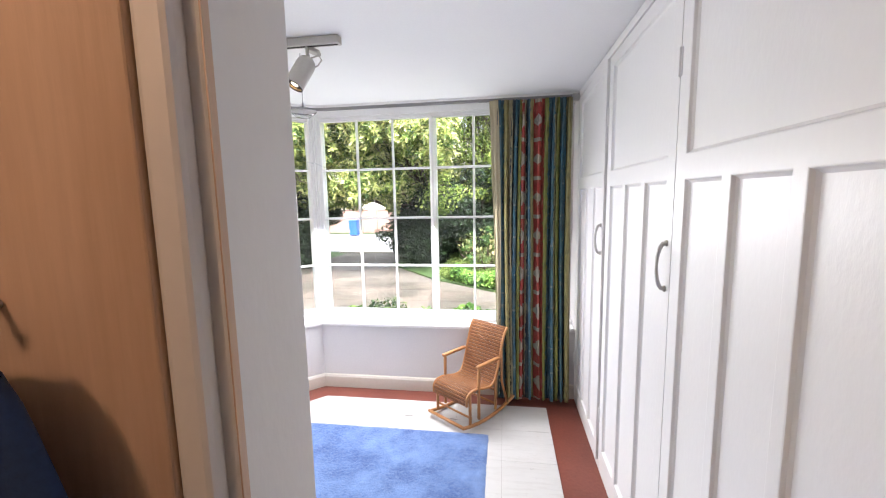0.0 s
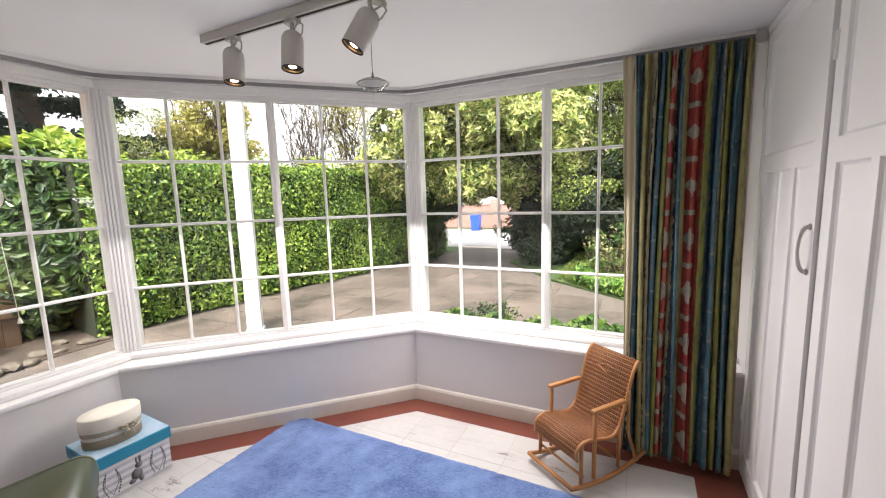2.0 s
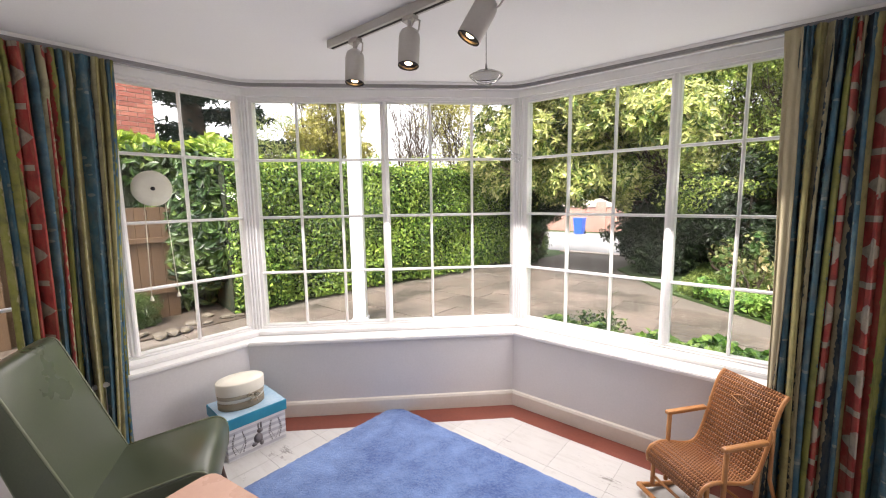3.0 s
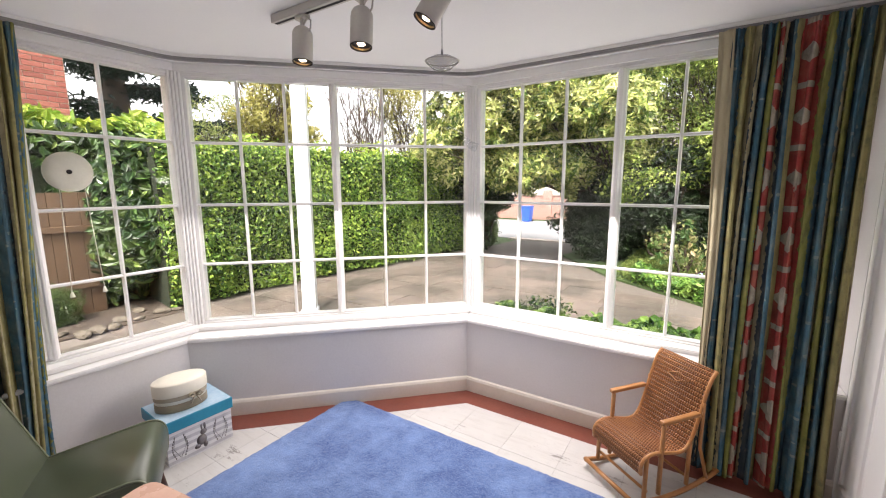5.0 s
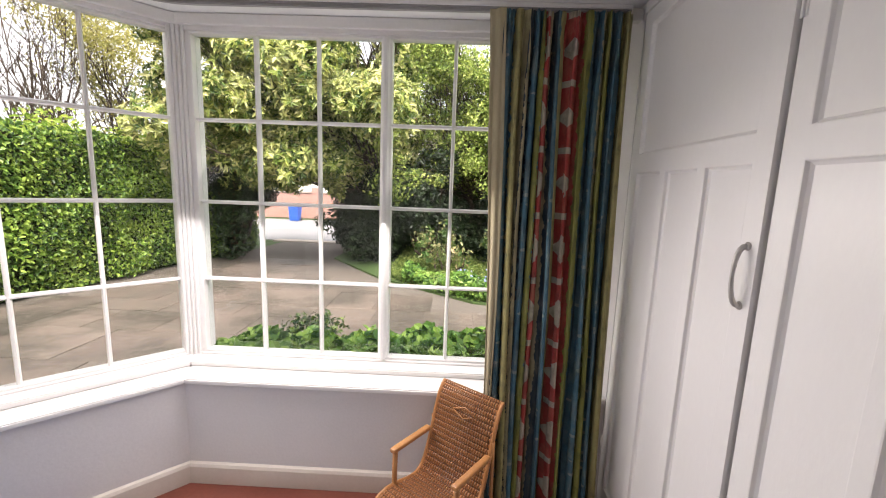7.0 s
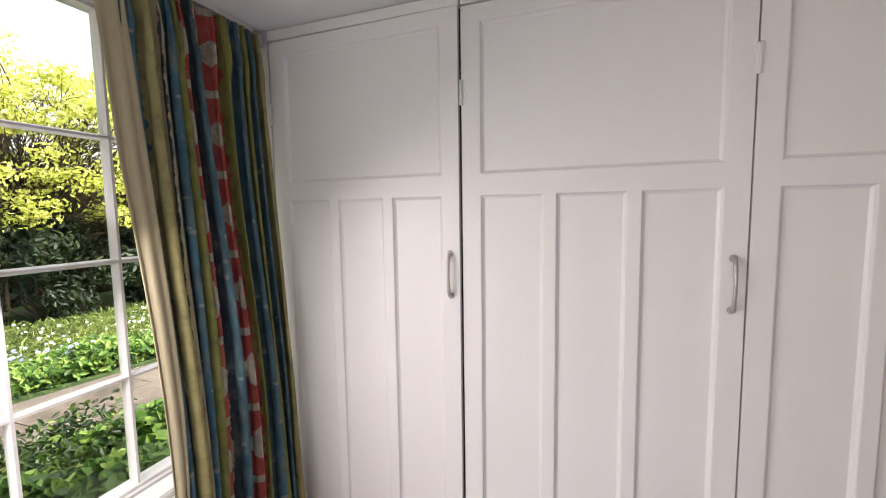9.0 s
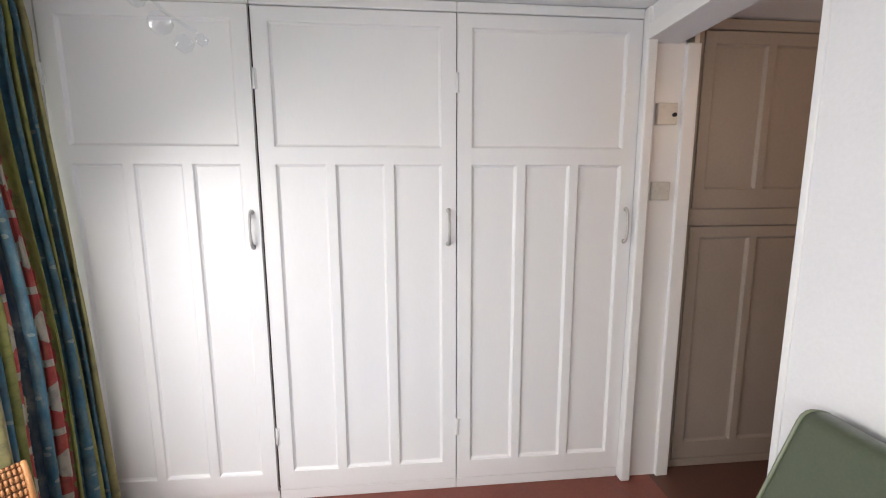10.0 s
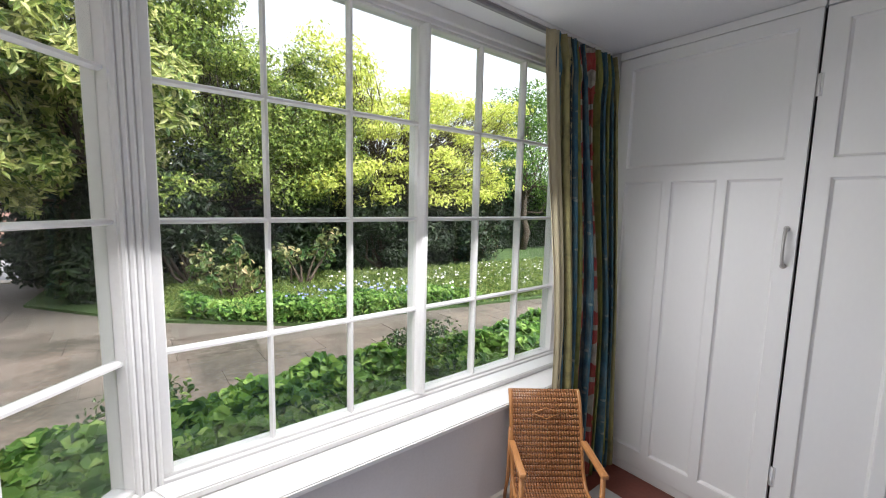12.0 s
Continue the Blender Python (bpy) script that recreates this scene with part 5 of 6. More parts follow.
def garden_bed():
    outline = [(-0.9, 7.3), (0.6, 6.1), (2.5, 5.8), (4.6, 5.35), (14, 4.6), (14, 14), (-2, 11.4), (-2.2, 9.0)]
    structure("lawn", prism(bmesh.new(), outline, GROUND - 0.06, GROUND + 0.03), GRASS, "grass with flowers beyond the drive")
    rs = np.random.RandomState(11)

    def inside(n, x0, x1, depth0, depth1):
        x = rs.uniform(x0, x1, n)
        e = np.interp(x, [-0.9, 0.6, 2.5, 4.6, 14], [7.3, 6.1, 5.8, 5.35, 4.6])
        return x, e + rs.uniform(depth0, depth1, n)
    # grass blades and low leaves
    x, y = inside(26000, -0.8, 8, 0.05, 3.0)
    z = GROUND + 0.03 + rs.rand(len(x)) * 0.14
    tagged(leaves("grass", np.stack([x, y, z], -1), np.tile((0, -0.7, 0.5), (len(x), 1)), 0.13, TUFT, None, 12, 0.8, 0.12), "uneven grass tufts beside the drive", "grass", kind="stuff")
    x, y = inside(7000, -0.5, 3.2, 0.0, 0.75)
    z = GROUND + 0.05 + rs.rand(len(x)) * 0.24 * (0.5 + 0.5 * np.sin(x * 3.1) ** 2)
    tagged(leaves("ground_cover", np.stack([x, y, z], -1), np.tile((0, -0.5, 0.8), (len(x), 1)), 0.085, IVY, None, 13, 0.7, 0.5), "bright green low leafy plants along the drive's edge", "plants", kind="stuff")
    for nm, mat_, n, x0, x1, d0, d1, zz, sz, lab in (("daisies", FLOWER_W, 420, 1.6, 8, 0.5, 2.6, 0.22, 0.035, "small white daisies in the grass"), ("bluebells", FLOWER_B, 130, 0.4, 2.6, 0.45, 1.1, 0.26, 0.04, "pale blue bluebells in the grass")):
        x, y = inside(n, x0, x1, d0, d1)
        z = GROUND + zz * (0.6 + 0.5 * rs.rand(n))
        tagged(leaves(nm, np.stack([x, y, z], -1), np.tile((0, -0.3, 1.0), (n, 1)), sz, mat_, None, 14, 0.4, 0.9), lab, "flowers", kind="stuff")


garden_bed()


def ivy_bed():
    structure("soil_bed", boxes((-1.75, 2.72, GROUND - 0.05, 6, 4.4, GROUND + 0.03)), EARTH, "dark soil under the window")
    rs = np.random.RandomState(21)
    n = 24000
    x = rs.uniform(-1.8, 5.5, n)
    y = rs.uniform(2.78, 4.35, n)
    h = 0.165 + 0.13 * np.sin(x * 2.3 + 1) * np.sin(y * 3.1) + 0.10 * np.sin(x * 6.1 + y * 4) ** 2
    edge = np.clip((4.45 - y) / 0.25, 0.5, 1) * np.clip((x + 1.95) / 0.5, 0.3, 1)
    z = GROUND + 0.03 + np.clip(h, 0.06, 1) * edge * (0.55 + 0.5 * rs.rand(n))
    pts = np.stack([x, y, z], -1)
    tagged(leaves("ivy", pts, np.tile((0, -0.35, 1.0), (n, 1)), 0.088, IVY, None, 22, 0.55, 0.85), "bright green ivy growing under the window", "ivy", kind="stuff")
    n = 5000
    c = rs.randint(0, 9, n)
    cx, cy = rs.uniform(-1.2, 4.5, 9), rs.uniform(3.8, 4.4, 9)
    p, d = clump_points(rs, n, (0, 0, 0), (0.36, 0.22, 0.24), 0.3)
    p += np.stack([cx[c], cy[c], np.full(n, GROUND + 0.18)], -1)
    p[:, 2] = np.maximum(p[:, 2], GROUND + 0.03)
    tagged(leaves("low_shrubs", p, d, 0.05, LAUREL, None, 23, 0.8, 0.45), "small dark evergreen shrubs among the ivy", "shrubs", kind="stuff")
    n = 500
    x = rs.uniform(-3.1, -1.5, n)
    y = x + 4.55 + rs.rand(n) * 0.5 + (np.floor(x * 3) % 2) * 0.2
    z = GROUND + 0.02 + rs.rand(n) * 0.12
    tagged(leaves("weeds", np.stack([x, y, z], -1), np.tile((0.3, -0.5, 0.8), (n, 1)), 0.09, LIME, None, 24, 0.6, 0.4), "bright green weeds at the foot of the wall", "weeds", kind="stuff")


ivy_bed()


# ---- hedges ----
def along(line, n, rs):
    P = np.array(line, float)
    seg = np.hypot(*np.diff(P, axis=0).T)
    d = np.concatenate([[0], np.cumsum(seg)])
    s = rs.uniform(0, d[-1], n)
    x, y = np.interp(s, d, P[:, 0]), np.interp(s, d, P[:, 1])
    tx, ty = np.interp(s + 0.2, d, P[:, 0]) - np.interp(s - 0.2, d, P[:, 0]), np.interp(s + 0.2, d, P[:, 1]) - np.interp(s - 0.2, d, P[:, 1])
    L = np.hypot(tx, ty)
    return x, y, ty / L, -tx / L


def hedge(name, line, height, depth, per_m, size, mat_, top_mat, label, seed, aspect=0.55, bulge=0.09):
    """A clipped hedge: its line is the face towards the house."""
    e = base(name, pose(line[0][0], line[0][1], GROUND), label, "hedge")
    inv = Matrix.Translation((-line[0][0], -line[0][1], -GROUND))
    rs = np.random.RandomState(seed)
    P = np.array(line, float)
    total = np.hypot(*np.diff(P, axis=0).T).sum()
    # solid dark block: shade inside the hedge, and no seeing through
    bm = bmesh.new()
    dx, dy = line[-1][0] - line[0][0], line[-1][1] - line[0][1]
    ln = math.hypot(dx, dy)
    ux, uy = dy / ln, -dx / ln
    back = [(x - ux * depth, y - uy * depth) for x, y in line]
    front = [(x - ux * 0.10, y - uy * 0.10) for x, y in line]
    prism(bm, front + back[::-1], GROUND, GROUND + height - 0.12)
    core = part("core", bm, CORE_SHADE, e, "solid dark block for the shade inside the hedge")
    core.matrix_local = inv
    n = int(total * height * per_m)
    x, y, nx, ny = along(line, n, rs)
    z = GROUND + 0.04 + rs.rand(n) * (height - 0.06)
    lump = bulge * (np.sin(y * 2.1 + z * 3.3) * np.sin(y * 4.7 - z * 2.1 + 1.3)) + rs.randn(n) * 0.055
    lump -= 0.12 * np.clip((z - GROUND - height + 0.25) / 0.25, 0, 1) ** 2 + 0.05 * np.clip((0.3 - (z - GROUND)) / 0.3, 0, 1)
    pts = np.stack([x + nx * lump, y + ny * lump, z], -1)
    f = leaves("face_leaves", pts, np.stack([nx, ny, np.full(n, 0.35)], -1), size, mat_, e, seed + 1, 0.55, aspect, 0.6)
    f.matrix_local = inv
    n = int(total * 520)
    x, y, nx, ny = along(line, n, rs)
    back_ = rs.rand(n) * depth
    z = GROUND + height - 0.10 + rs.rand(n) ** 2 * (0.20 + 0.12 * np.sin(y * 5.1 + x)) + 0.05 * np.sin(y * 3.3)
    pts = np.stack([x - nx * back_, y - ny * back_, z], -1)
    t = leaves("new_growth", pts, np.tile((0.5, -0.2, 0.7), (n, 1)), size * 1.25, top_mat, e, seed + 2, 0.6, aspect)
    t.matrix_local = inv
    t["label"] = "lime-green fresh shoots along the top"
    return e


# Near-black colour stands for the shade deep among the leaves.
CORE_SHADE = surface("hedge_inside_shade", (0.008, 0.014, 0.005), (0.02, 0.03, 0.01), 0.95, 4, 30, 0.02)
hedge("clipped_hedge", [(-5.25, 2.35), (-5.2, 4.4), (-4.85, 6.0), (-4.75, 7.2), (-4.55, 8.6), (-4.25, 9.9)], 2.2, 1.0, 2300, 0.056, HEDGE_LEAF, LIME, "tall clipped green hedge along the stone drive", 31)
hedge("laurel_hedge", [(-6.35, -2.5), (-6.3, 1.4), (-6.1, 2.9)], 2.4, 0.9, 420, 0.145, LAUREL, LIME, "glossy dark laurel hedge with lime new growth behind the fence", 41, 0.42, 0.16)
# Added dark backing that closes off the street behind the shrubs.
hedge("backing_hedge", [(-2.3, 10.8), (1.0, 10.9), (5.0, 10.9), (14.0, 10.6)], 2.1, 0.8, 420, 0.12, DEEP_SHADE, MIDGREEN, "dark evergreen hedge added as backing, shade put into its leaf colour", 48, 0.45)
rs = np.random.RandomState(44)
pts, dirs = clump_points(rs, 4200, (-5.85, 2.45, 1.08), (0.45, 0.80, 1.05), 0.4)
pts[:, 2] = np.maximum(pts[:, 2], GROUND + 0.02)
tagged(leaves("laurel_bush", pts, dirs + np.array((0.6, 0, 0.2)), 0.15, LAUREL, None, 45, 0.6, 0.42), "glossy dark green laurel bush beside the fence", "bush")
pts, dirs = clump_points(rs, 1100, (-5.85, 1.0, -0.05), (0.25, 0.5, 0.30), 0.4)
pts[:, 2] = np.maximum(pts[:, 2], GROUND + 0.02)
tagged(leaves("low_bush", pts, dirs, 0.07, LAUREL, None, 46, 0.8, 0.4), "low green bush at the foot of the fence", "bush")


structure("soil_bed_fence", boxes((-6.4, -1.6, GROUND - 0.05, -5.1, 2.7, GROUND + 0.012)), EARTH, "dark soil at the foot of the fence")
pts, dirs = clump_points(rs, 4200, (-5.75, 1.30, 0.02), (0.28, 0.36, 0.36), 0.3)
pts[:, 2] = np.maximum(pts[:, 2], GROUND + 0.02)
tagged(leaves("conifer_bush", pts, dirs, 0.045, LAUREL, None, 47, 0.9, 0.22), "feathery grey-green low bush in front of the fence", "bush")


def fence():
    f = base("fence", pose(-6.0, -0.85, GROUND), "weathered brown board fence under the laurel", "fence")
    y = 0.0
    rs = random.Random(3)
    while y < 2.75:
        w = 0.145
        b = part("board", boxes((-0.012, y + 0.002, 0, 0.012, y + w - 0.002, 1.52 + rs.uniform(-0.004, 0.004)), bevel=0.002), FENCE, f)
        y += w
    for z in (0.35, 1.05):
        part("rail", boxes((0.013, 0, z, 0.05, 2.75, z + 0.07), bevel=0.003), FENCE, f)
    for yy in (0.0, 1.0):
        part("post", boxes((0.013, yy, 0, 0.10, yy + 0.09, 1.6), bevel=0.004), FENCE, f)


fence()
# stones along the bed by the fence
MOSSY = surface("mossy_stone", (0.06, 0.052, 0.038), (0.15, 0.125, 0.095), 0.85, 9, 60, 0.004)
rs2 = random.Random(9)
for i in range(9):
    bm = bmesh.new()
    bmesh.ops.create_icosphere(bm, subdivisions=2, radius=1)
    for v in bm.verts:
        v.co *= 1 + 0.25 * noise.noise(v.co * 1.7 + Vector((i * 3.1, 0, 0)))
    s = rs2.uniform(0.04, 0.085)
    bmesh.ops.scale(bm, vec=(s, s * 1.4, s * 0.55), verts=bm.verts)
    ob = tagged(solid("rock", bm, MOSSY), "rough grey-brown edging stone on the soil", "stone", "edging stones")
    ob.matrix_world = pose(-5.05 - 0.55 * rs2.random(), 1.25 + i * 0.14, GROUND + 0.03, 0, 0, rs2.uniform(0, 180))

# white square column of the porch
col = base("porch_column", pose(-3.69, 3.26, GROUND), "square white painted porch column on the drive", "column")
part("shaft", boxes((-0.08, -0.08, 0.06, 0.08, 0.08, 3.6), bevel=0.006), COLUMN, col).rotation_euler = (0, 0, radians(42))
part("plinth", boxes((-0.10, -0.10, 0, 0.10, 0.10, 0.06), bevel=0.006), COLUMN, col).rotation_euler = (0, 0, radians(42))


# ---- trees ----
def limb(bm, a, b, r0, r1, rs, bends=4, wob=0.12):
    a, b = Vector(a), Vector(b)
    pts = []
    for i in range(bends + 1):
        t = i / bends
        p = a.lerp(b, t)
        if 0 < i < bends:
            p += Vector(rs.randn(3) * wob * (b - a).length * 0.3)
        pts.append(p)
    tube(bm, pts, [r0 + (r1 - r0) * i / bends for i in range(bends + 1)], 7)
    return pts


def tree(name, foot, height, trunk_r, clumps, per, size, mat_, label, seed, aspect=0.45, hollow=0.4, droop=0.2, spread=0.7, lean=(0, 0), whorl=0):
    """A trunk with limbs reaching into clumps of leaves. clumps: (x, y, z, rx, ry, rz) in the world."""
    rs = np.random.RandomState(seed)
    e = base(name, pose(*foot), label, "tree")
    inv = Matrix.Translation((-foot[0], -foot[1], -foot[2]))
    bm = bmesh.new()
    crown = Vector((foot[0] + lean[0], foot[1] + lean[1], foot[2] + height * 0.6))
    limb(bm, foot, crown, trunk_r, trunk_r * 0.55, rs, 5, 0.1)
    for c in clumps:
        st = Vector(foot).lerp(crown, 0.45 + 0.5 * rs.rand())
        pts = limb(bm, st, c[:3], trunk_r * 0.22, trunk_r * 0.06, rs, 4, 0.2)
        for k in range(3):
            d = Vector(rs.randn(3)).normalized()
            limb(bm, pts[2 + k % 2], Vector(c[:3]) + Vector((d.x * c[3], d.y * c[4], d.z * c[5])) * 0.8, trunk_r * 0.09, trunk_r * 0.03, rs, 3, 0.2)
    part("trunk", bm, BARK, e, "brown bark trunk and limbs").matrix_local = inv
    P, D = [], []
    for c in clumps:
        vol = (c[3] * c[4] * c[5]) ** (2 / 3)
        p, d = clump_points(rs, int(per * vol), c[:3], c[3:], hollow)
        P.append(p)
        D.append(d + np.array((0, -0.5, 0.45)))
    if whorl:
        ob = rosettes("crown", np.concatenate(P), np.concatenate(D), size, whorl, mat_, e, seed + 1, aspect)
    else:
        ob = leaves("crown", np.concatenate(P), np.concatenate(D), size, mat_, e, seed + 1, spread, aspect, droop)
    ob.matrix_local = inv
    return e


def scatter(rs, n, x, y, z, r, jitter=0.35, flat=1.0):
    return [(rs.uniform(*x), rs.uniform(*y), rs.uniform(*z), *(r * (1 + jitter * (rs.rand(3) - 0.5) * 2) * np.array((1, 1, flat)))) for _ in range(n)]


def mound(rs, n, x, y, z, r, flat, peak):
    """Clumps under an arched outline that is highest where peak says, thinning out towards the top."""
    out = []
    while len(out) < n:
        px, py, q = rs.uniform(*x), rs.uniform(*y), rs.rand()
        top = z[0] + (z[1] + (z[-1] - z[1]) * (px - x[0]) / (x[1] - x[0]) - z[0]) * (0.9 + 0.1 * math.sin(px * 2.7 + peak) * math.cos(px * 1.1 + py))
        k = r * rs.uniform(0.55, 1.25)
        out.append((px, py, z[0] + (top - z[0]) * q ** 0.8, k, k, k * flat * rs.uniform(0.7, 1.3)))
    return out


rs = np.random.RandomState(51)
tree("loquat_tree", (-1.15, 10.1, GROUND), 4.5, 0.11, scatter(rs, 110, (-4.5, -0.6), (6.7, 9.0), (1.75, 5.6), 0.48) + scatter(rs, 12, (-4.2, -1.6), (8.2, 9.2), (1.55, 1.9), 0.4), 640, 0.115, MAGNOLIA, "broad evergreen tree with yellow-green leaf rosettes over the drive", 52, 0.36, 0.35, 0.3, 0.8, (-0.6, -0.9), 8)
tree("evergreen_tree", (0.6, 10.0, GROUND), 4.6, 0.065, mound(rs, 240, (-1.2, 2.4), (7.9, 9.8), (1.35, 5.6, 3.3), 0.42, 0.8, 1.0), 2000, 0.062, EVERGREEN, "dense olive-green evergreen tree behind the lawn", 62, 0.5, 0.25)
tree("golden_tree", (3.6, 9.6, GROUND), 3.8, 0.06, mound(rs, 330, (1.5, 6.6), (7.7, 9.6), (1.35, 4.3, 3.9), 0.40, 0.45, 0.6), 1250, 0.068, GOLD, "small tree with lime-yellow spring leaves behind the lawn", 72, 0.5, 0.0)
tree("grey_tree", (9.6, 10.4, GROUND), 4.6, 0.13, scatter(rs, 24, (8.0, 11.5), (9.4, 11.0), (1.0, 5.0), 0.8), 900, 0.10, MIDGREEN, "dull green tree at the end of the lawn", 82, 0.45, 0.4)
tree("budding_tree", (-8.8, 6.2, GROUND), 4.2, 0.12, scatter(rs, 40, (-9.4, -8.2), (5.7, 7.1), (1.9, 4.9), 0.42), 2600, 0.08, BROWNISH, "tree with yellow-brown spring buds behind the hedge", 92, 0.5, 0.2)
tree("willow_tree", (-10.6, 5.9, GROUND), 4.2, 0.12, scatter(rs, 22, (-11.2, -9.9), (5.2, 6.6), (1.8, 3.7), 0.45), 1100, 0.08, SPRING, "pale lime-green drooping tree behind the hedge", 96, 0.3, 0.2, 0.9)
tree("birch_tree", (-7.6, 10.6, GROUND), 4.6, 0.08, scatter(rs, 34, (-9.2, -6.2), (9.0, 11.6), (2.2, 5.2), 0.6), 1000, 0.07, BROWNISH, "thin tree with pale spring leaves behind the hedge", 94, 0.5, 0.1)


def bare_tree(foot, label, seed):
    rs = np.random.RandomState(seed)
    e = base("bare_tree", pose(*foot), label, "tree")
    bm = bmesh.new()
    limb(bm, (0, 0, 0), (0, 0, 2.2), 0.16, 0.10, rs)
    for i in range(34):
        a = rs.uniform(0, 2 * math.pi)
        top = Vector((math.cos(a) * rs.uniform(0.3, 1.5), math.sin(a) * rs.uniform(0.3, 1.5), rs.uniform(3.0, 5.6)))
        pts = limb(bm, (0, 0, rs.uniform(1.0, 2.0)), top, 0.020, 0.006, rs, 5, 0.12)
        for k in range(14):
            q = pts[rs.randint(2, 6)]
            limb(bm, q, q + Vector((rs.randn() * 0.35, rs.randn() * 0.35, rs.uniform(0.25, 0.9))), 0.006, 0.0025, rs, 3, 0.2)
    part("trunk", bm, BARK, e)


bare_tree((-8.3, 9.3, GROUND), "nearly leafless tree with many fine upright twigs behind the hedge", 5)


def cedar(foot, seed):
    rs = np.random.RandomState(seed)
    e = base("cedar_tree", pose(*foot), "large dark cedar with level drooping branches behind the hedge", "tree")
    bm = bmesh.new()
    limb(bm, (0, 0, 0), (0, 0, 10), 0.4, 0.08, rs, 6, 0.03)
    P = []
    for i in range(46):
        z = rs.uniform(2.0, 9.6)
        a = rs.uniform(0, 2 * math.pi)
        L = rs.uniform(1.6, 4.4) * (1 - 0.06 * z)
        end = Vector((math.cos(a) * L, math.sin(a) * L, z - 0.1 * L + 0.3))
        limb(bm, (0, 0, z), end, 0.07, 0.015, rs, 4, 0.08)
        n = 420
        t = rs.rand(n) ** 0.7
        w = (0.18 + 0.5 * t) * rs.randn(n) * 0.8
        P.append(np.stack([math.cos(a) * L * t - math.sin(a) * w, math.sin(a) * L * t + math.cos(a) * w, z + (end.z - z) * t - np.abs(rs.randn(n)) * 0.12], -1))
    part("trunk", bm, BARK, e)
    P = np.concatenate(P)
    leaves("crown", P, np.tile((0, 0, 1.0), (len(P), 1)), 0.22, CEDAR, e, seed + 1, 0.5, 0.3, 0.4)


cedar((-12.4, 4.6, GROUND), 7)


def shrub(name, foot, clumps, per, size, mat_, label, seed, aspect=0.45, hollow=0.3):
    rs = np.random.RandomState(seed)
    P, D = [], []
    for c in clumps:
        p, d = clump_points(rs, int(per * (c[3] * c[4] * c[5]) ** (2 / 3)), c[:3], c[3:], hollow)
        p[:, 2] = np.maximum(p[:, 2], GROUND + 0.03 + rs.rand(len(p)) * 0.05)
        P.append(p)
        D.append(d + np.array((0, -0.4, 0.4)))
    e = base(name, pose(*foot), label, "shrub")
    inv = Matrix.Translation((-foot[0], -foot[1], -foot[2]))
    leaves("foliage", np.concatenate(P), np.concatenate(D), size, mat_, e, seed + 1, 0.7, aspect).matrix_local = inv
    bm = bmesh.new()
    for c in clumps:
        limb(bm, foot, c[:3], 0.03, 0.01, rs, 3, 0.2)
    part("stems", bm, BARK, e).matrix_local = inv
    return e


# Shrubs under the crowns; their leaf colour carries the shade.
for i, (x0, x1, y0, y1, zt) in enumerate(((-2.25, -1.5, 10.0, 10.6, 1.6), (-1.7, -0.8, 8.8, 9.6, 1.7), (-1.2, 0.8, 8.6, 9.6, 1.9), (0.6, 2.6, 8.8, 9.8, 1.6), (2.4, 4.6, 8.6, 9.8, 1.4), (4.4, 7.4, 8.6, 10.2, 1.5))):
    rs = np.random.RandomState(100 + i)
    shrub("dark_shrub", ((x0 + x1) / 2, (y0 + y1) / 2, GROUND), scatter(rs, 14, (x0, x1), (y0, y1), (0.2, zt), 0.6), 2600, 0.11, DEEP_SHADE, "shrub under the trees, shade put into its near-black leaves", 110 + i)
shrub("dark_shrub", (-4.35, 9.2, GROUND), scatter(np.random.RandomState(130), 22, (-4.6, -3.75), (8.4, 9.8), (0.15, 2.0), 0.40), 2600, 0.09, DEEP_SHADE, "shrub beside the gate, shade put into its near-black leaves", 131)
ROSE = leaf_mat("rose_leaf", [(0.0, (0.03, 0.08, 0.018)), (0.55, (0.08, 0.15, 0.035)), (0.85, (0.28, 0.28, 0.11)), (1.0, (0.50, 0.38, 0.22))], 0.5, 0.35)
shrub("rose_bush", (0.2, 7.7, GROUND), scatter(np.random.RandomState(140), 7, (-0.25, 0.75), (7.4, 8.0), (0.25, 0.85), 0.24), 1200, 0.09, ROSE, "small rose bush with cream and reddish new leaves", 141, 0.55)
shrub("rose_bush", (1.3, 8.0, GROUND), scatter(np.random.RandomState(150), 6, (0.9, 1.8), (7.8, 8.3), (0.3, 0.8), 0.24), 1000, 0.09, ROSE, "small straggling rose bush with pale leaves", 151, 0.55)
# far woods closing the view
rs = np.random.RandomState(160)
P, D = [], []
for a in np.linspace(radians(-25), radians(205), 90):
    R = rs.uniform(24, 30)
    if 1.72 < a < 2.05:
        continue
    p, d = clump_points(rs, 520, (R * math.cos(a), 4 + R * math.sin(a), 1.2), (2.2, 2.2, rs.uniform(1.8, 3.4)), 0.5)
    P.append(p)
    D.append(d)
tagged(leaves("far_trees", np.concatenate(P), np.concatenate(D), 0.5, MIDGREEN, None, 161, 0.8, 0.5), "distant green trees round the garden", "trees", kind="stuff")


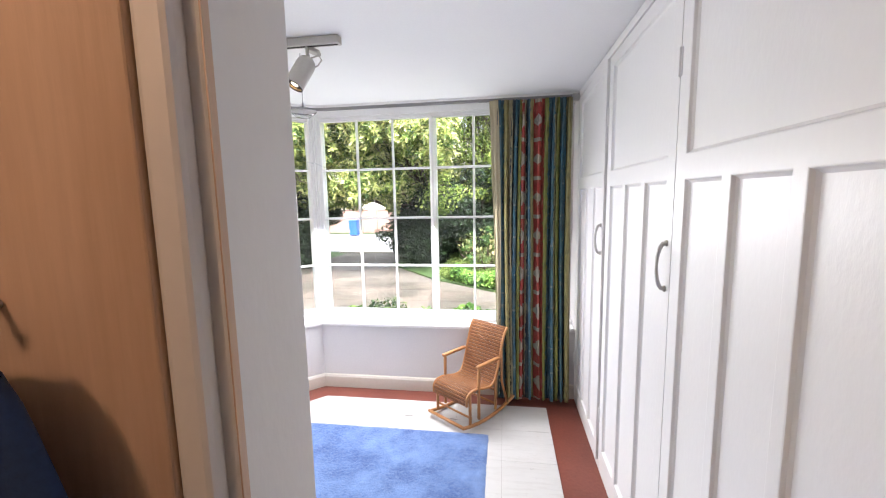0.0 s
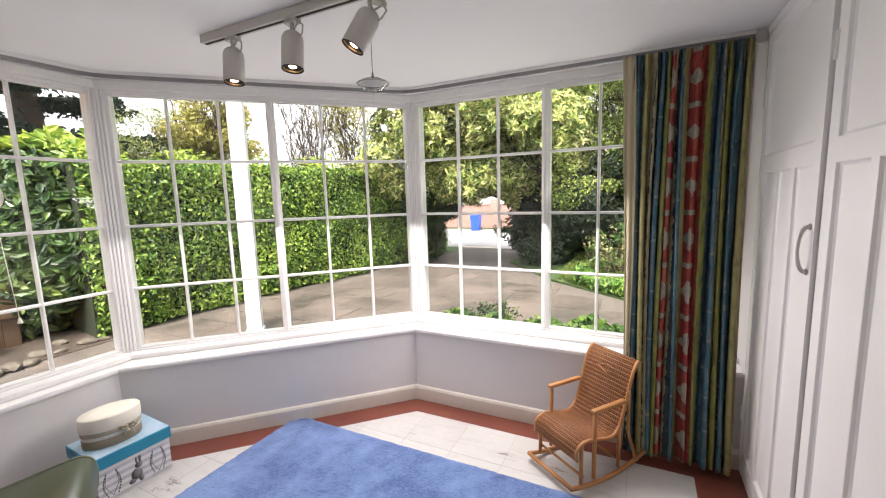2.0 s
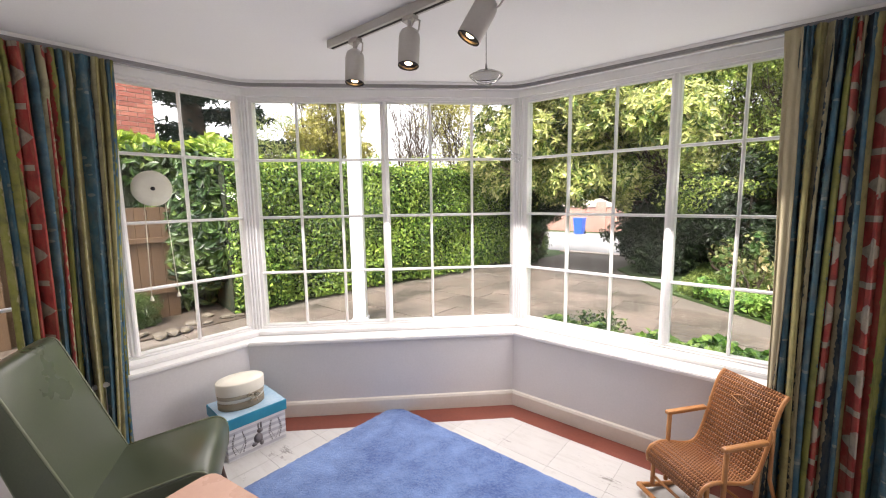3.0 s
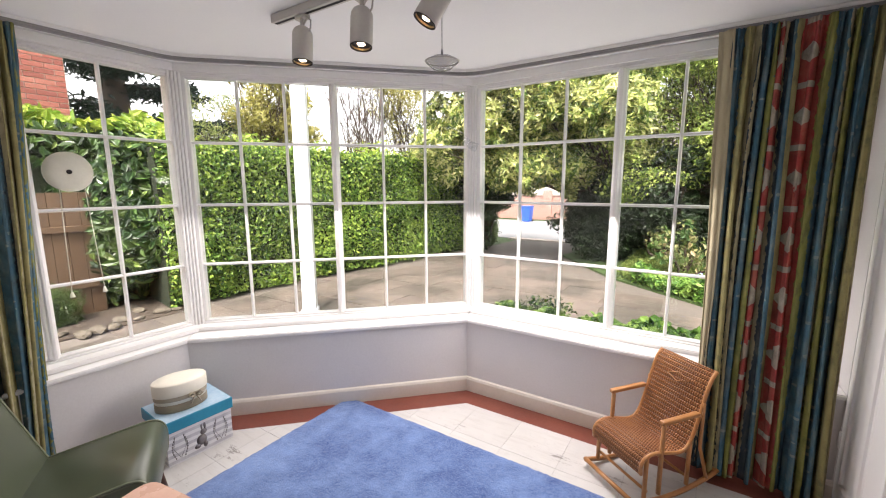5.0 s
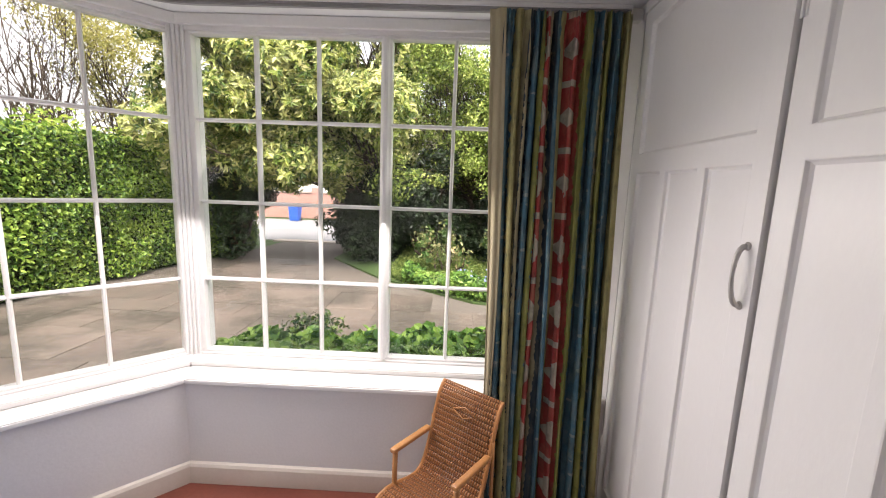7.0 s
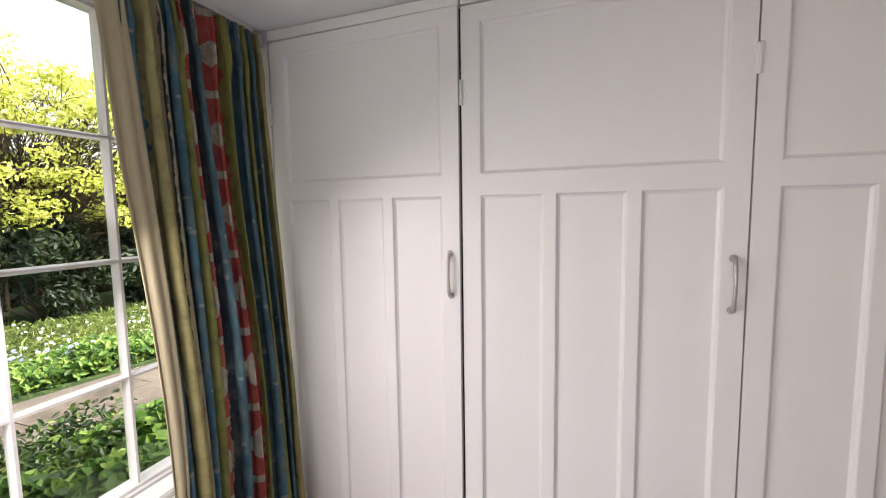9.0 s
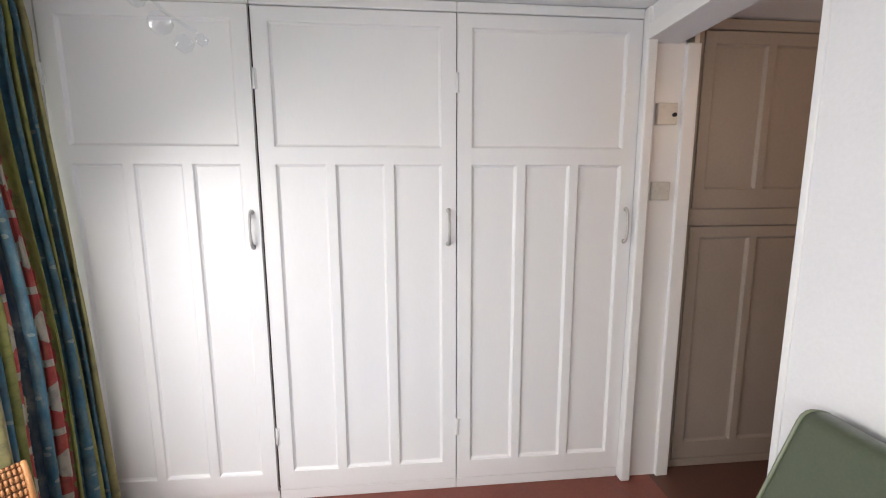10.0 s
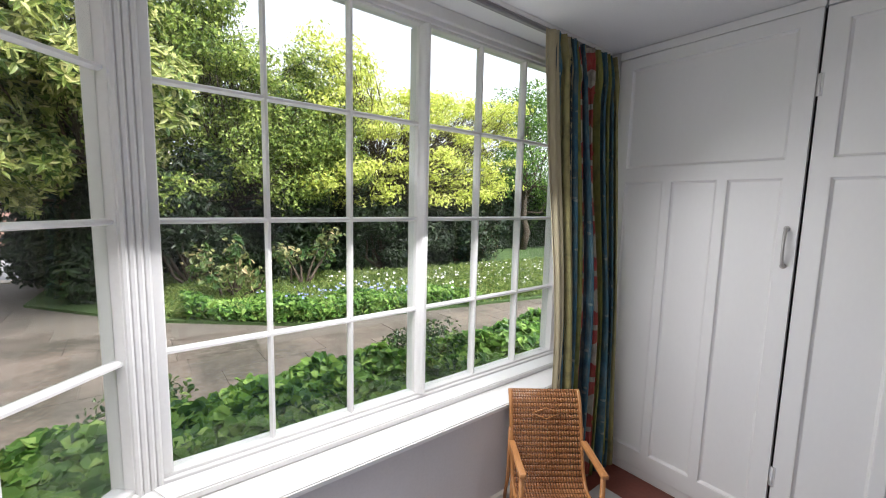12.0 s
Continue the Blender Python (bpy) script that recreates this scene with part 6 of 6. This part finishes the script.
# ---- street beyond the gate ----
def bin_(m):
    blue = surface("blue_bin_plastic", (0.02, 0.09, 0.42), (0.03, 0.12, 0.50), 0.4, 5, 60, 0.0)
    b = base("wheelie_bin", m, "blue plastic wheelie bin standing across the street", "bin")
    bm = bmesh.new()
    lo = [bm.verts.new(p) for p in ((-0.24, -0.26, 0.03), (0.24, -0.26, 0.03), (0.24, 0.26, 0.03), (-0.24, 0.26, 0.03))]
    hi = [bm.verts.new(p) for p in ((-0.29, -0.35, 0.98), (0.29, -0.35, 0.98), (0.29, 0.35, 0.98), (-0.29, 0.35, 0.98))]
    for k in range(4):
        bm.faces.new((lo[k], lo[(k + 1) % 4], hi[(k + 1) % 4], hi[k]))
    bm.faces.new(lo[::-1])
    bm.faces.new(hi)
    part("body", bm, blue, b)
    part("lid", boxes((-0.31, -0.38, 0.985, 0.31, 0.38, 1.05), bevel=0.02), blue, b)
    for s in (-1, 1):
        part("wheel", lathe(bmesh.new(), [(0.09, -0.025), (0.1, -0.02), (0.1, 0.02), (0.09, 0.025)], 16, pose(s * 0.27, 0.28, 0.1, 0, 90, 0)), DARK, b)


bin_(pose(-6.15, 16.9, GROUND + 0.0) @ Matrix.Scale(0.66, 4))
SALMON = surface("pale_salmon_brick", (0.30, 0.16, 0.13), (0.40, 0.245, 0.205), 0.85, 6, 60, 0.002)
gw = base("garden_wall", pose(-7.5, 18.2, GROUND), "orange-red brick garden wall with a pale coping across the street", "wall")
part("brickwork", boxes((-2.5, 0, 0, 7.0, 0.24, 1.1)), SALMON, gw)
part("coping", boxes((-2.55, -0.04, 1.102, 7.05, 0.28, 1.18), bevel=0.01), MORTAR, gw)
for x in (-2.5, 1.6, 5.0):
    part("pier", boxes((x, -0.1, 0, x + 0.42, -0.002, 1.35), bevel=0.01), SALMON, gw)
fh = base("far_house", pose(-7.0, 26, GROUND), "pale house front across the street", "house")
part("wall", boxes((-6, 0, 0, 8, 6, 5.5)), surface("pale_render", (0.55, 0.50, 0.47), (0.63, 0.58, 0.55), 0.9, 2, 30, 0.0), fh)
bm = bmesh.new()
prism(bm, [(-6.4, -0.4), (8.4, -0.4), (8.4, 6.4), (-6.4, 6.4)], 5.502, 5.6)
part("roof", bm, BRICK, fh)
for x in (-4, -0.5, 3):
    w = part("window", boxes((x, -0.03, 1.2, x + 1.4, -0.002, 2.5), bevel=0.01), COLUMN, fh)
    part("pane", boxes((x + 0.1, -0.036, 1.3, x + 1.3, -0.031, 2.4)), DARK, w)
# ---- brick house beyond the fence ----
def brick_house():
    h = base("brick_house", pose(-7.6, -5.42, GROUND), "red brick side wall of the neighbouring house above the hedge", "house")
    w = part("wall", boxes((-5.0, 0, 0, -0.012, 7.67, 6.0)), MORTAR, h)
    m, nt, p = tree_of("weathered_red_brick")
    oi = nt.nodes.new("ShaderNodeObjectInfo")
    g = nt.nodes.new("ShaderNodeNewGeometry")
    n = noise_of(nt, g.outputs["Position"], 30, 5, 0.7)
    c = ramp(nt, oi.outputs["Random"], [(0.0, (0.20, 0.055, 0.042)), (0.5, (0.29, 0.088, 0.066)), (1.0, (0.38, 0.145, 0.105))])
    c = mixc(nt, ramp(nt, n, [(0.45, 0.0), (0.75, 0.5)]), c, (0.22, 0.09, 0.07))
    nt.links.new(c, p.inputs["Base Color"])
    p.inputs["Roughness"].default_value = 0.9
    bump_of(nt, p, n, 0.003)
    me, half = None, None
    for r in range(28):
        for i in range(9):
            y = 7.67 - 0.225 * (i + 1) + (0.1125 if r % 2 else 0.0)
            z = 1.75 + r * 0.075
            if y + 0.215 > 7.68:
                if half is None:
                    b = part("brick", boxes((-0.0125, 0, 0, 0.0, 0.1025, 0.065), bevel=0.002), m, w)
                    half = b.data
                else:
                    b = new("brick", half)
                    b.parent = w
                b.location = (0, y, z)
                continue
            if me is None:
                b = part("brick", boxes((-0.0125, 0, 0, 0.0, 0.215, 0.065), bevel=0.002), m, w)
                me = b.data
            else:
                b = new("brick", me)
                b.parent = w
            b.location = (0, y, z)
    bm = boxes((-0.0125, 0, 0.0, -0.002, 7.67, 1.74), (-0.0125, 0, 3.86, -0.002, 7.67, 6.0), (-0.0125, 0, 1.741, -0.002, 5.53, 3.859))
    part("plain_brickwork", bm, BRICK, w)
    part("roof", boxes((-5.3, -0.3, 6.002, 0.35, 7.8, 6.2)), DARK_WOOD, h)


brick_house()
paving()
